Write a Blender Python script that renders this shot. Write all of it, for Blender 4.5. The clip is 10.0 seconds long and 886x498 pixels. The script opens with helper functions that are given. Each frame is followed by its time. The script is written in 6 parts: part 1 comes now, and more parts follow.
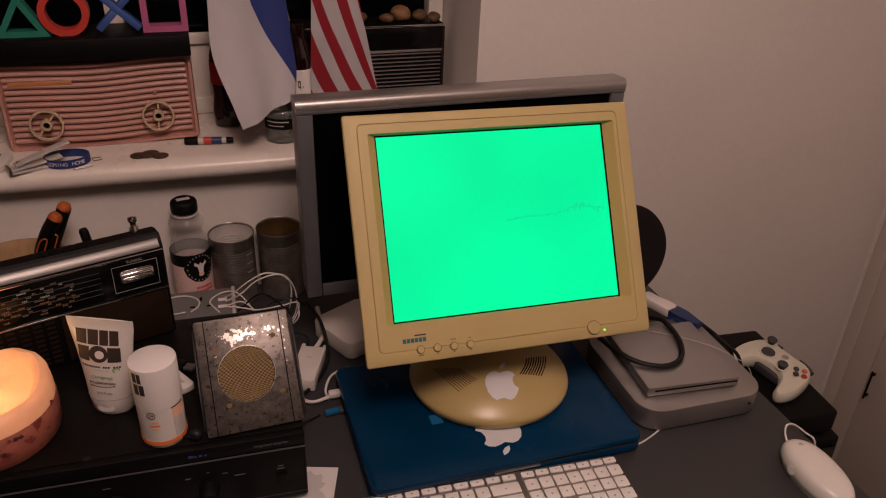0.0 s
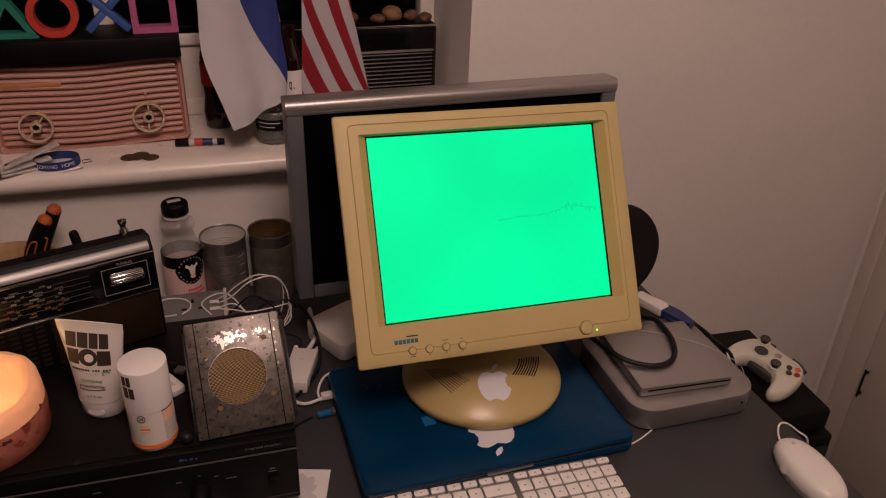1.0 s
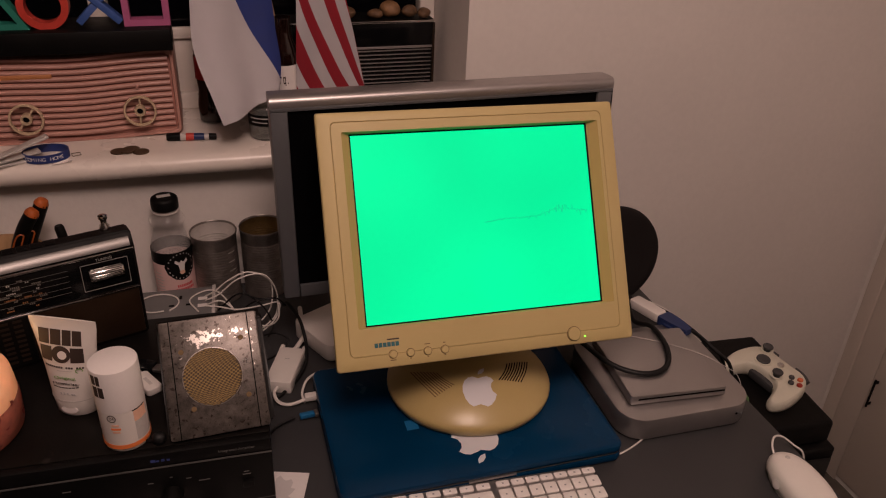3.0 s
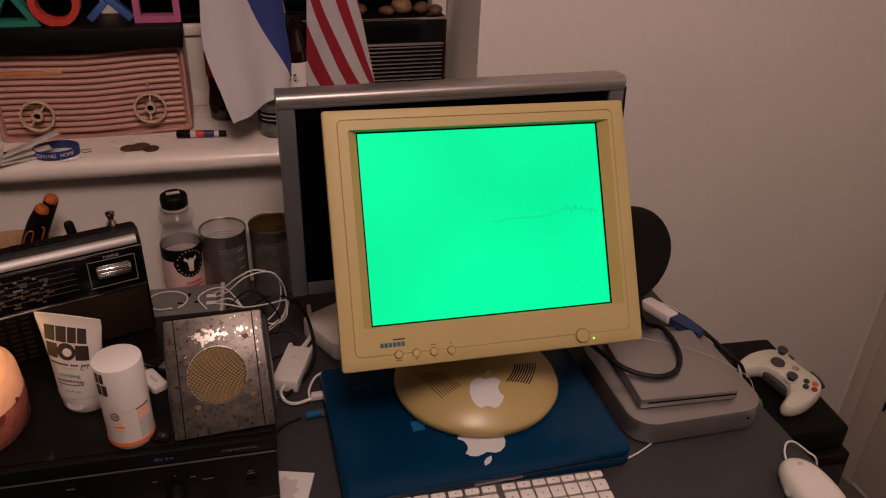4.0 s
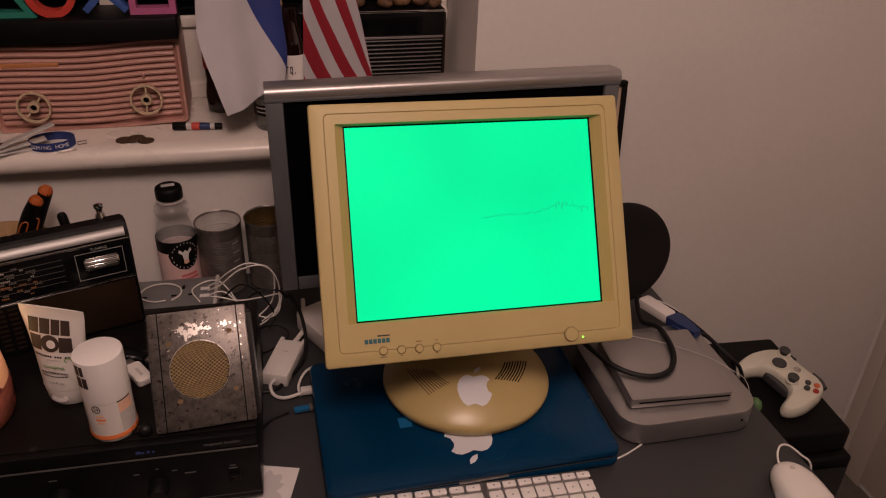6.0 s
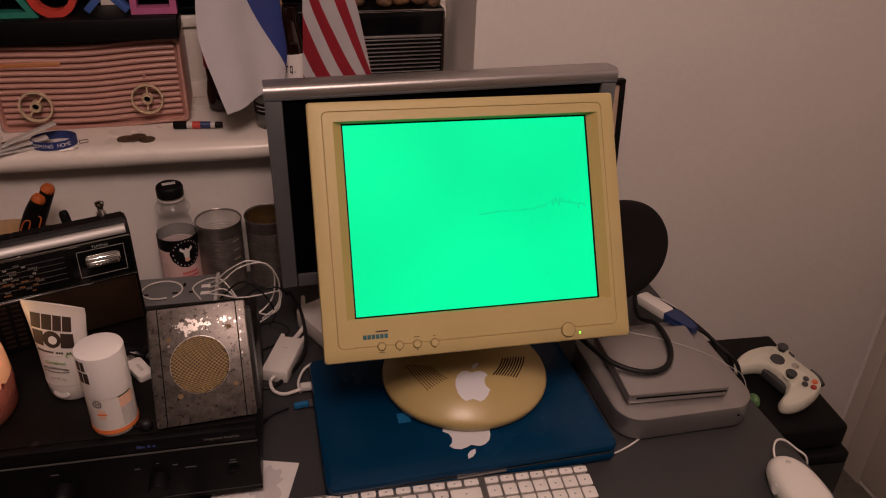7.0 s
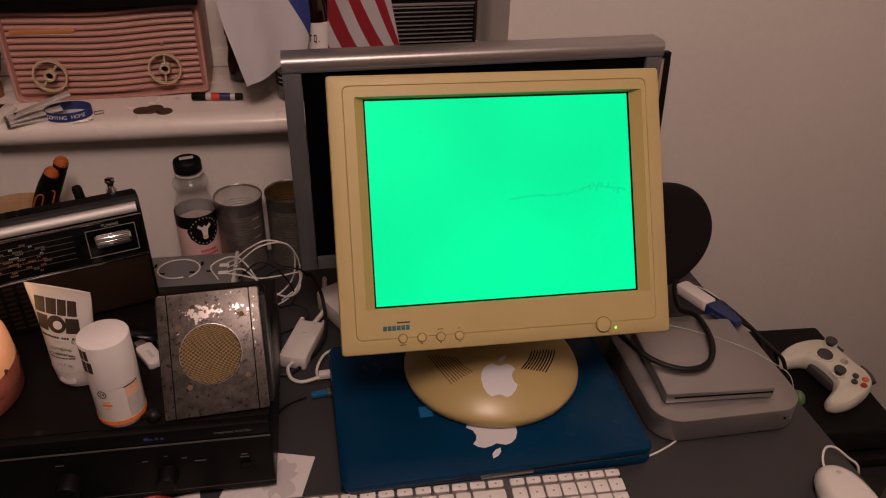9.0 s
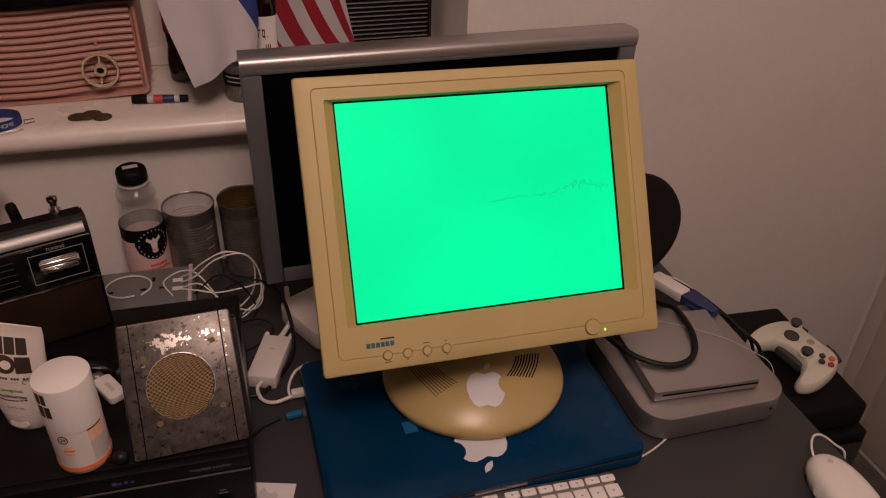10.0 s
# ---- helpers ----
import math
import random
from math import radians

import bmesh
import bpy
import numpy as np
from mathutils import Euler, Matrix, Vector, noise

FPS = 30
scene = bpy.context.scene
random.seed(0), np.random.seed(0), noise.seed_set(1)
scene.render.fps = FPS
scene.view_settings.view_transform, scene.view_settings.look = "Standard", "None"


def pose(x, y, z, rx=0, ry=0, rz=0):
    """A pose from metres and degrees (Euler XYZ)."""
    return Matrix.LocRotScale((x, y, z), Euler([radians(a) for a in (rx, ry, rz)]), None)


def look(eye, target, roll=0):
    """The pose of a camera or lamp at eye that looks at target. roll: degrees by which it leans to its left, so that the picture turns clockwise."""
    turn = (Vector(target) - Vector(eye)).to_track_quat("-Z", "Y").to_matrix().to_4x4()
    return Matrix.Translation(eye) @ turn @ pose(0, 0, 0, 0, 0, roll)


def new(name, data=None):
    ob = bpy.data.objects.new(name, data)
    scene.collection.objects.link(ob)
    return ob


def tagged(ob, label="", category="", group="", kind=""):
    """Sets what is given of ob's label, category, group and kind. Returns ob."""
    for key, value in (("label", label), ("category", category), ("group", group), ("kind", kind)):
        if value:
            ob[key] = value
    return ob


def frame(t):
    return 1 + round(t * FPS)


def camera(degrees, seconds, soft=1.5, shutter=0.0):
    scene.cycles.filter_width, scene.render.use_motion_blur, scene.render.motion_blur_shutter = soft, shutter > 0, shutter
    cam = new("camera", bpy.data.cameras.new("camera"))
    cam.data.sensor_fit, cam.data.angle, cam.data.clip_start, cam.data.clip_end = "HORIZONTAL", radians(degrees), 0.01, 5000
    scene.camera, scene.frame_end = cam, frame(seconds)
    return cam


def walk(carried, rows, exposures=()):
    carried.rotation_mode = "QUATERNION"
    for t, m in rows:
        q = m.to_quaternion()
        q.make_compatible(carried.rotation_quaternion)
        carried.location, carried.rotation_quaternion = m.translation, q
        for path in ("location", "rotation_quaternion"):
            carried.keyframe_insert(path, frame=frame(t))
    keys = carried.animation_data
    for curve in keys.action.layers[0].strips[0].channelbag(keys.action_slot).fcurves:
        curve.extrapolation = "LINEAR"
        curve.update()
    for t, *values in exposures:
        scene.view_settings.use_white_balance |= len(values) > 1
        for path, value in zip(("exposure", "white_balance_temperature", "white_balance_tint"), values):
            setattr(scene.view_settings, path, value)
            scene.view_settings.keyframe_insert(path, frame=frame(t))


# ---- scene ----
cam = camera(60.1, 10.0, soft=1.1)
PATH = [
    (0, (-0.052, 0.116, 1.469), (0.529, 1.766, 0.498), 2.4),
    (0.5, (-0.049, 0.115, 1.469), (0.54, 1.762, 0.5), 2.4),
    (1, (-0.047, 0.117, 1.468), (0.546, 1.763, 0.499), 2.3),
    (1.5, (-0.042, 0.122, 1.464), (0.551, 1.764, 0.488), 2.4),
    (2, (-0.031, 0.123, 1.464), (0.556, 1.765, 0.485), 2.4),
    (3.5, (0.011, 0.129, 1.463), (0.531, 1.793, 0.483), 2.5),
    (4, (0.014, 0.132, 1.462), (0.517, 1.797, 0.476), 2.3),
    (4.5, (0.021, 0.132, 1.463), (0.516, 1.796, 0.47), 2.2),
    (5, (0.036, 0.133, 1.462), (0.51, 1.798, 0.461), 2.3),
    (5.5, (0.05, 0.135, 1.462), (0.509, 1.803, 0.457), 2.3),
    (7, (0.057, 0.122, 1.462), (0.504, 1.793, 0.458), 1.9),
    (7.5, (0.08, 0.12, 1.46), (0.51, 1.792, 0.451), 1.8),
    (8, (0.093, 0.127, 1.458), (0.466, 1.811, 0.445), 1.5),
    (8.5, (0.092, 0.143, 1.453), (0.421, 1.815, 0.406), 1.5),
    (9, (0.077, 0.182, 1.447), (0.437, 1.831, 0.373), 1.6),
    (9.5, (0.062, 0.223, 1.445), (0.512, 1.841, 0.359), 1.9),
    (10, (0.038, 0.247, 1.443), (0.564, 1.828, 0.338), 2.2),
]
walk(cam, [(t, look(eye, target, roll)) for t, eye, target, roll in PATH])

# ---- light ----
world = bpy.data.worlds.new("world")
scene.world = world
world.use_nodes = True
world.node_tree.nodes["Background"].inputs["Color"].default_value = (0.01, 0.012, 0.02, 1)
world.node_tree.nodes["Background"].inputs["Strength"].default_value = 0.3
scene.view_settings.exposure = 0.0


def lamp(name, kind, m, energy, colour, size):
    data = bpy.data.lights.new(name, kind)
    data.energy, data.color = energy, colour
    if kind == "AREA":
        data.shape, data.size = "DISK", size
    else:
        data.shadow_soft_size = size
    ob = new(name, data)
    ob.matrix_world = m
    return ob


lamp("pendant_lamp_light", "POINT", pose(0.08, 0.03, 2.20), 40.0, (1.0, 0.705, 0.62), 0.20)
lamp("candle_light", "POINT", pose(-0.3035, 0.8790, 0.934), 0.07, (1.0, 0.56, 0.24), 0.006)

# ---- materials ----


def material(name, colour, rough=0.5, metal=0.0, vary=0.12, scale=25.0, bump=0.08, grain=260.0, spots=None, spot_scale=40.0,
             spot_at=0.62, glow=None, strength=0.0, coat=0.0, sub=0.0, clear=0.0, alpha=1.0, stretch=(1, 1, 1), wobble=0.12, spec=0.5):
    mat = bpy.data.materials.new(name)
    mat.use_nodes = True
    nt = mat.node_tree
    n, l = nt.nodes, nt.links
    b = n["Principled BSDF"]
    co = n.new("ShaderNodeTexCoord")
    mp = n.new("ShaderNodeMapping")
    mp.inputs["Scale"].default_value = stretch
    l.new(co.outputs["Object"], mp.inputs["Vector"])

    def noise_node(s, detail):
        t = n.new("ShaderNodeTexNoise")
        t.inputs["Scale"].default_value, t.inputs["Detail"].default_value = s, detail
        l.new(mp.outputs["Vector"], t.inputs["Vector"])
        return t

    broad, fine = noise_node(scale, 5), noise_node(grain, 3)
    c = tuple(colour)
    ramp = n.new("ShaderNodeValToRGB")
    ramp.color_ramp.elements[0].position, ramp.color_ramp.elements[1].position = 0.3, 0.7
    ramp.color_ramp.elements[0].color = tuple(max(0, v * (1 - vary)) for v in c) + (1,)
    ramp.color_ramp.elements[1].color = tuple(min(1, v * (1 + vary)) for v in c) + (1,)
    blend = n.new("ShaderNodeMath")
    blend.operation = "MULTIPLY_ADD"
    blend.inputs[1].default_value, blend.inputs[2].default_value = 0.35, 0.0
    l.new(fine.outputs["Fac"], blend.inputs[0])
    add = n.new("ShaderNodeMath")
    add.operation = "MULTIPLY_ADD"
    add.inputs[1].default_value = 0.65
    l.new(broad.outputs["Fac"], add.inputs[0])
    l.new(blend.outputs[0], add.inputs[2])
    l.new(add.outputs[0], ramp.inputs["Fac"])
    last = ramp.outputs["Color"]
    if spots:
        sp = noise_node(spot_scale, 8)
        cut = n.new("ShaderNodeValToRGB")
        cut.color_ramp.elements[0].position, cut.color_ramp.elements[1].position = spot_at, spot_at + 0.04
        l.new(sp.outputs["Fac"], cut.inputs["Fac"])
        mix = n.new("ShaderNodeMix")
        mix.data_type = "RGBA"
        l.new(cut.outputs["Color"], mix.inputs[0])
        l.new(last, mix.inputs[6])
        mix.inputs[7].default_value = tuple(spots) + (1,)
        last = mix.outputs[2]
    l.new(last, b.inputs["Base Color"])
    rr = n.new("ShaderNodeMapRange")
    rr.inputs["To Min"].default_value, rr.inputs["To Max"].default_value = max(0.02, rough - wobble), min(1, rough + wobble)
    l.new(broad.outputs["Fac"], rr.inputs["Value"])
    l.new(rr.outputs["Result"], b.inputs["Roughness"])
    b.inputs["Metallic"].default_value = metal
    b.inputs["Specular IOR Level"].default_value = spec
    b.inputs["Coat Weight"].default_value = coat
    b.inputs["Coat Roughness"].default_value = 0.1
    b.inputs["Transmission Weight"].default_value = clear
    b.inputs["Alpha"].default_value = alpha
    if sub:
        b.inputs["Subsurface Weight"].default_value = sub
        b.inputs["Subsurface Radius"].default_value = (0.03, 0.014, 0.006)
        b.inputs["Subsurface Scale"].default_value = 0.8
    if glow:
        b.inputs["Emission Color"].default_value = tuple(glow) + (1,)
        b.inputs["Emission Strength"].default_value = strength
    if bump:
        bp = n.new("ShaderNodeBump")
        bp.inputs["Strength"].default_value, bp.inputs["Distance"].default_value = bump, 0.002
        l.new(fine.outputs["Fac"], bp.inputs["Height"])
        l.new(bp.outputs["Normal"], b.inputs["Normal"])
    return mat


M = {
    "wall": material("wall_paint", (0.72, 0.68, 0.64), 0.75, vary=0.05, scale=2.5, bump=0.25, grain=90),
    "sill": material("gloss_white_paint", (0.76, 0.70, 0.64), 0.28, vary=0.04, scale=9, bump=0.15, grain=60),
    # walls out of view, kept dark so they bounce less light
    "unseen_wall": material("unseen_wall_low_bounce", (0.20, 0.17, 0.15), 0.8, vary=0.05, scale=3),
    "trim_dim": material("dim_trim", (0.10, 0.096, 0.092), 0.4, metal=0.3),
    # ceiling out of view, its grey set by how much light it bounces
    "ceiling": material("ceiling_paint", (0.58, 0.55, 0.52), 0.8, vary=0.03),
    "floor": material("floor_carpet", (0.10, 0.085, 0.07), 0.95, vary=0.3, scale=40, bump=0.6, grain=500),
    "joinery": material("cupboard_paint", (0.58, 0.52, 0.455), 0.6, vary=0.04, scale=6),
    "desk": material("grey_laminate", (0.036, 0.036, 0.038), 0.45, vary=0.12, scale=14, bump=0.12, grain=700, spec=0.4),
    "beige": material("yellowed_plastic", (0.485, 0.382, 0.172), 0.45, vary=0.05, scale=10, bump=0.06, grain=1400, spec=0.35),
    # the beige made browner: shade and damped screen glow are in the colour
    "beige_shaded": material("yellowed_plastic_shaded", (0.48, 0.31, 0.13), 0.6, vary=0.05, scale=10, bump=0.05, grain=1400, spec=0.12),
    "groove": material("dark_seam", (0.16, 0.10, 0.04), 0.7),
    "base_plastic": material("yellowed_glossy_plastic", (0.44, 0.335, 0.14), 0.32, vary=0.07, scale=14, bump=0.04, grain=900),
    "green": material("green_screen", (0.0, 0.03, 0.02), 0.6, vary=0.0, bump=0, glow=(0.0, 1.0, 0.37), strength=1.0, spec=0.08),
    "green_line": material("green_trace", (0.0, 0.04, 0.02), 0.4, vary=0.0, bump=0, glow=(0.0, 0.56, 0.23), strength=1.0),
    "black_gloss": material("black_gloss", (0.004, 0.004, 0.0045), 0.16, vary=0.2, bump=0.02, spec=0.35),
    "lcd": material("dark_lcd_panel", (0.0015, 0.0015, 0.002), 0.4, vary=0.1, bump=0.0, spec=0.05),
    "black": material("black_plastic", (0.0036, 0.0033, 0.0033), 0.50, vary=0.25, scale=30, bump=0.15, grain=900, spec=0.15),
    "black_metal": material("black_painted_steel", (0.0060, 0.0050, 0.0045), 0.34, vary=0.35, scale=18, bump=0.10, grain=500, spots=(0.020, 0.0165, 0.0145), spot_scale=34, spot_at=0.70, spec=0.14),
    "black_rubber": material("black_cable_rubber", (0.006, 0.006, 0.0065), 0.5, vary=0.2, spec=0.3),
    "alu": material("brushed_aluminium", (0.42, 0.402, 0.395), 0.34, metal=0.85, vary=0.05, scale=30, bump=0.03, grain=900),
    # silver of the display's front, darkened to carry its shading
    "alu_shaded": material("bezel_aluminium_shaded", (0.150, 0.155, 0.163), 0.42, metal=0.5, vary=0.05, scale=30, bump=0.03, grain=900),
    "alu_bar": material("silver_housing", (0.40, 0.375, 0.37), 0.36, metal=0.8, vary=0.04, scale=20, bump=0.03, grain=900, stretch=(0.1, 1, 1)),
    "satin_grey": material("satin_grey_strip", (0.23, 0.22, 0.21), 0.42, metal=0.6, vary=0.06, scale=20, stretch=(0.1, 1, 1)),
    "slot": material("slot_black", (0.0035, 0.0033, 0.0032), 0.6, spec=0.08),
    "chrome": material("chrome_trim", (0.70, 0.68, 0.66), 0.16, metal=1.0, vary=0.05, bump=0.02),
    "blue_shell": material("translucent_blue_case", (0.0005, 0.027, 0.074), 0.24, vary=0.25, scale=7, bump=0.04, grain=1200, spec=0.2),
    "blue_bright": material("light_blue_sticker", (0.01, 0.12, 0.28), 0.35, vary=0.1),
    "white_plastic": material("white_plastic", (0.70, 0.66, 0.62), 0.32, vary=0.03, bump=0.03),
    "white_matt": material("white_matt", (0.72, 0.68, 0.66), 0.55, vary=0.03, bump=0.05),
    "logo_white": material("pale_logo_print", (0.64, 0.64, 0.67), 0.4, vary=0.02, bump=0.0),
    "key": material("white_keys", (0.74, 0.71, 0.68), 0.4, vary=0.03, bump=0.03),
    "key_mark": material("grey_legend", (0.30, 0.30, 0.31), 0.6),
    "cream": material("cream_controller_plastic", (0.62, 0.60, 0.50), 0.38, vary=0.04, bump=0.08, grain=1500),
    "grey_dark": material("dark_grey_rubber", (0.045, 0.045, 0.047), 0.55, vary=0.15),
    "orange_btn": material("orange_button", (0.62, 0.15, 0.06), 0.3),
    "red_btn": material("dark_red_button", (0.34, 0.035, 0.02), 0.3),
    "teal_print": material("teal_print", (0.025, 0.13, 0.15), 0.5),
    "dark_print": material("dark_brown_print", (0.035, 0.022, 0.018), 0.55),
    "green_print": material("green_print", (0.22, 0.42, 0.12), 0.55),
    "orange_print": material("orange_print", (0.82, 0.22, 0.06), 0.45, vary=0.05),
    "pink_print": material("peach_print", (0.80, 0.48, 0.33), 0.5),
    "grey_print": material("grey_print", (0.50, 0.47, 0.45), 0.55),
    "amp_print": material("silver_print", (0.30, 0.29, 0.28), 0.5),
    "scale_print": material("grey_scale_print", (0.11, 0.106, 0.10), 0.5),
    "scale_orange": material("amber_scale_print", (0.20, 0.085, 0.03), 0.5),
    "amp_blue": material("blue_print", (0.03, 0.05, 0.20), 0.5),
    "bare_steel": material("bare_chrome_patch", (0.31, 0.285, 0.265), 0.34, metal=0.6, vary=0.3, scale=160, bump=0.1, grain=700, spots=(0.08, 0.065, 0.055), spot_scale=300, spot_at=0.56),
    "brass_mesh": material("brass_mesh", (0.21, 0.14, 0.05), 0.5, metal=0.4, vary=0.25, scale=120, bump=0.2, grain=900),
    "mesh_dark": material("mesh_shadow", (0.055, 0.035, 0.016), 0.8),
    # wax emission stands in for flame light seeping through the candle
    "wax": material("candle_wax_glow", (0.74, 0.43, 0.26), 0.5, vary=0.10, scale=22, bump=0.15, grain=120, sub=0.5, spots=(0.40, 0.08, 0.05), spot_scale=24, spot_at=0.68, glow=(1.0, 0.37, 0.15), strength=0.20),
    "wax_low": material("rose_brown_wax", (0.40, 0.125, 0.085), 0.5, vary=0.35, scale=30, bump=0.15, grain=120, sub=0.35, spots=(0.20, 0.035, 0.03), spot_scale=36, spot_at=0.60),
    "petal": material("red_petal", (0.22, 0.035, 0.03), 0.7, vary=0.3),
    "petal_dark": material("dark_petal", (0.06, 0.015, 0.02), 0.7, vary=0.3),
    "wick": material("burnt_wick", (0.02, 0.015, 0.01), 0.9),
    "flame": material("candle_flame", (1.0, 0.7, 0.3), 0.5, vary=0, bump=0, glow=(1.0, 0.62, 0.22), strength=14.0),
    "pink": material("pink_bakelite", (0.475, 0.250, 0.205), 0.38, vary=0.08, scale=14, bump=0.08, grain=400),
    # same pink, darkened: the shade between the ribs is in the colour
    "pink_shaded": material("pink_bakelite_shaded", (0.36, 0.165, 0.130), 0.6, vary=0.08, scale=14),
    "ivory": material("ivory_plastic", (0.55, 0.42, 0.28), 0.36, vary=0.06),
    "dial_orange": material("amber_dial", (0.48, 0.20, 0.08), 0.4, vary=0.1),
    "teal": material("teal_plastic", (0.02, 0.19, 0.14), 0.45, vary=0.08),
    "red": material("red_plastic", (0.50, 0.05, 0.035), 0.4, vary=0.08),
    "blue": material("blue_plastic", (0.045, 0.10, 0.32), 0.45, vary=0.08),
    "magenta": material("pink_plastic", (0.42, 0.11, 0.24), 0.45, vary=0.08),
    "cloth_white": material("white_flag_cloth", (0.44, 0.42, 0.44), 0.85, vary=0.05, bump=0.4, grain=900),
    "cloth_blue": material("blue_flag_cloth", (0.012, 0.028, 0.16), 0.8, vary=0.12, bump=0.4, grain=900),
    "cloth_red": material("red_flag_cloth", (0.24, 0.004, 0.014), 0.8, vary=0.12, bump=0.4, grain=900),
    "stick": material("pale_wood", (0.36, 0.22, 0.11), 0.6, vary=0.2, scale=60, stretch=(1, 1, 0.15)),
    "cola": material("dark_bottle", (0.012, 0.004, 0.003), 0.10, vary=0.2, bump=0.0, coat=0.5),
    "red_label": material("red_label", (0.36, 0.015, 0.015), 0.4),
    "glass": material("clear_glass", (0.75, 0.78, 0.76), 0.06, vary=0.02, bump=0.0, clear=0.92),
    "night": material("night_glass", (0.002, 0.002, 0.003), 0.15, vary=0.1, bump=0.0, spec=0.12),
    "tin": material("tin_steel", (0.30, 0.27, 0.25), 0.34, metal=0.85, vary=0.25, scale=60, bump=0.08, grain=400),
    "tin_in": material("tin_lining", (0.60, 0.57, 0.54), 0.42, metal=0.35, vary=0.1, scale=60),
    "brass_tin": material("gold_lacquer_tin", (0.26, 0.17, 0.07), 0.36, metal=0.8, vary=0.25, scale=50),
    "pet": material("clear_bottle_plastic", (0.74, 0.71, 0.69), 0.10, vary=0.02, bump=0.03, alpha=0.13, spec=0.8),
    "label_pink": material("pale_pink_label", (0.72, 0.50, 0.47), 0.5, vary=0.04),
    "label_red": material("red_lettering", (0.60, 0.08, 0.09), 0.5),
    "socket": material("grey_socket_plastic", (0.15, 0.147, 0.147), 0.45, vary=0.05, bump=0.04),
    "brown_panel": material("brown_radio_panel", (0.020, 0.011, 0.006), 0.34, vary=0.3, scale=25, spec=0.35),
    "tool_orange": material("orange_grip", (0.40, 0.09, 0.015), 0.5, vary=0.15),
    "bronze": material("copper_coins", (0.11, 0.075, 0.045), 0.5, metal=0.6, vary=0.35, scale=90),
    "band_blue": material("blue_silicone", (0.014, 0.032, 0.16), 0.5, vary=0.1),
    "terracotta": material("brown_pottery", (0.24, 0.11, 0.05), 0.45, vary=0.2),
    "stone": material("brown_pebbles", (0.11, 0.058, 0.027), 0.65, vary=0.4, scale=70, bump=0.4, grain=150),
    "stone_light": material("tan_pebble", (0.22, 0.115, 0.05), 0.65, vary=0.4, scale=70, bump=0.4, grain=150),
    "slate": material("dark_felt_disc", (0.010, 0.008, 0.008), 0.8, vary=0.2, scale=40, bump=0.3, grain=900, spec=0.2),
    "picture": material("picture_backing", (0.50, 0.36, 0.25), 0.7, vary=0.1),
    "vga_blue": material("dark_blue_connector", (0.014, 0.03, 0.11), 0.4, vary=0.1),
    "paper": material("paper", (0.66, 0.63, 0.62), 0.7, vary=0.04),
    "paper_print": material("grey_paper_print", (0.50, 0.48, 0.48), 0.7, vary=0.06),
    "led": material("green_led", (0.1, 0.5, 0.05), 0.3, bump=0, glow=(0.25, 1.0, 0.06), strength=2.5),
    "led_white": material("white_led", (0.4, 0.4, 0.4), 0.3, bump=0, glow=(1, 1, 1), strength=0.5),
    "red_cable": material("red_cable", (0.28, 0.02, 0.02), 0.45),
    "green_soft": material("green_plastic", (0.09, 0.19, 0.07), 0.5),
    "dark_green": material("dark_green_cloth", (0.01, 0.05, 0.035), 0.8),
}

# the lit screen falls off a little towards its edges
gnt = M["green"].node_tree
gn = gnt.nodes.new("ShaderNodeTexNoise")
gn.inputs["Scale"].default_value, gn.inputs["Detail"].default_value = 5.0, 1.0
gr = gnt.nodes.new("ShaderNodeMapRange")
gr.inputs["From Min"].default_value, gr.inputs["From Max"].default_value = 0.3, 0.7
gr.inputs["To Min"].default_value, gr.inputs["To Max"].default_value = 0.86, 1.02
gc_ = gnt.nodes.new("ShaderNodeTexCoord")
gnt.links.new(gc_.outputs["Object"], gn.inputs["Vector"])
gnt.links.new(gn.outputs["Fac"], gr.inputs["Value"])
gnt.links.new(gr.outputs["Result"], gnt.nodes["Principled BSDF"].inputs["Emission Strength"])



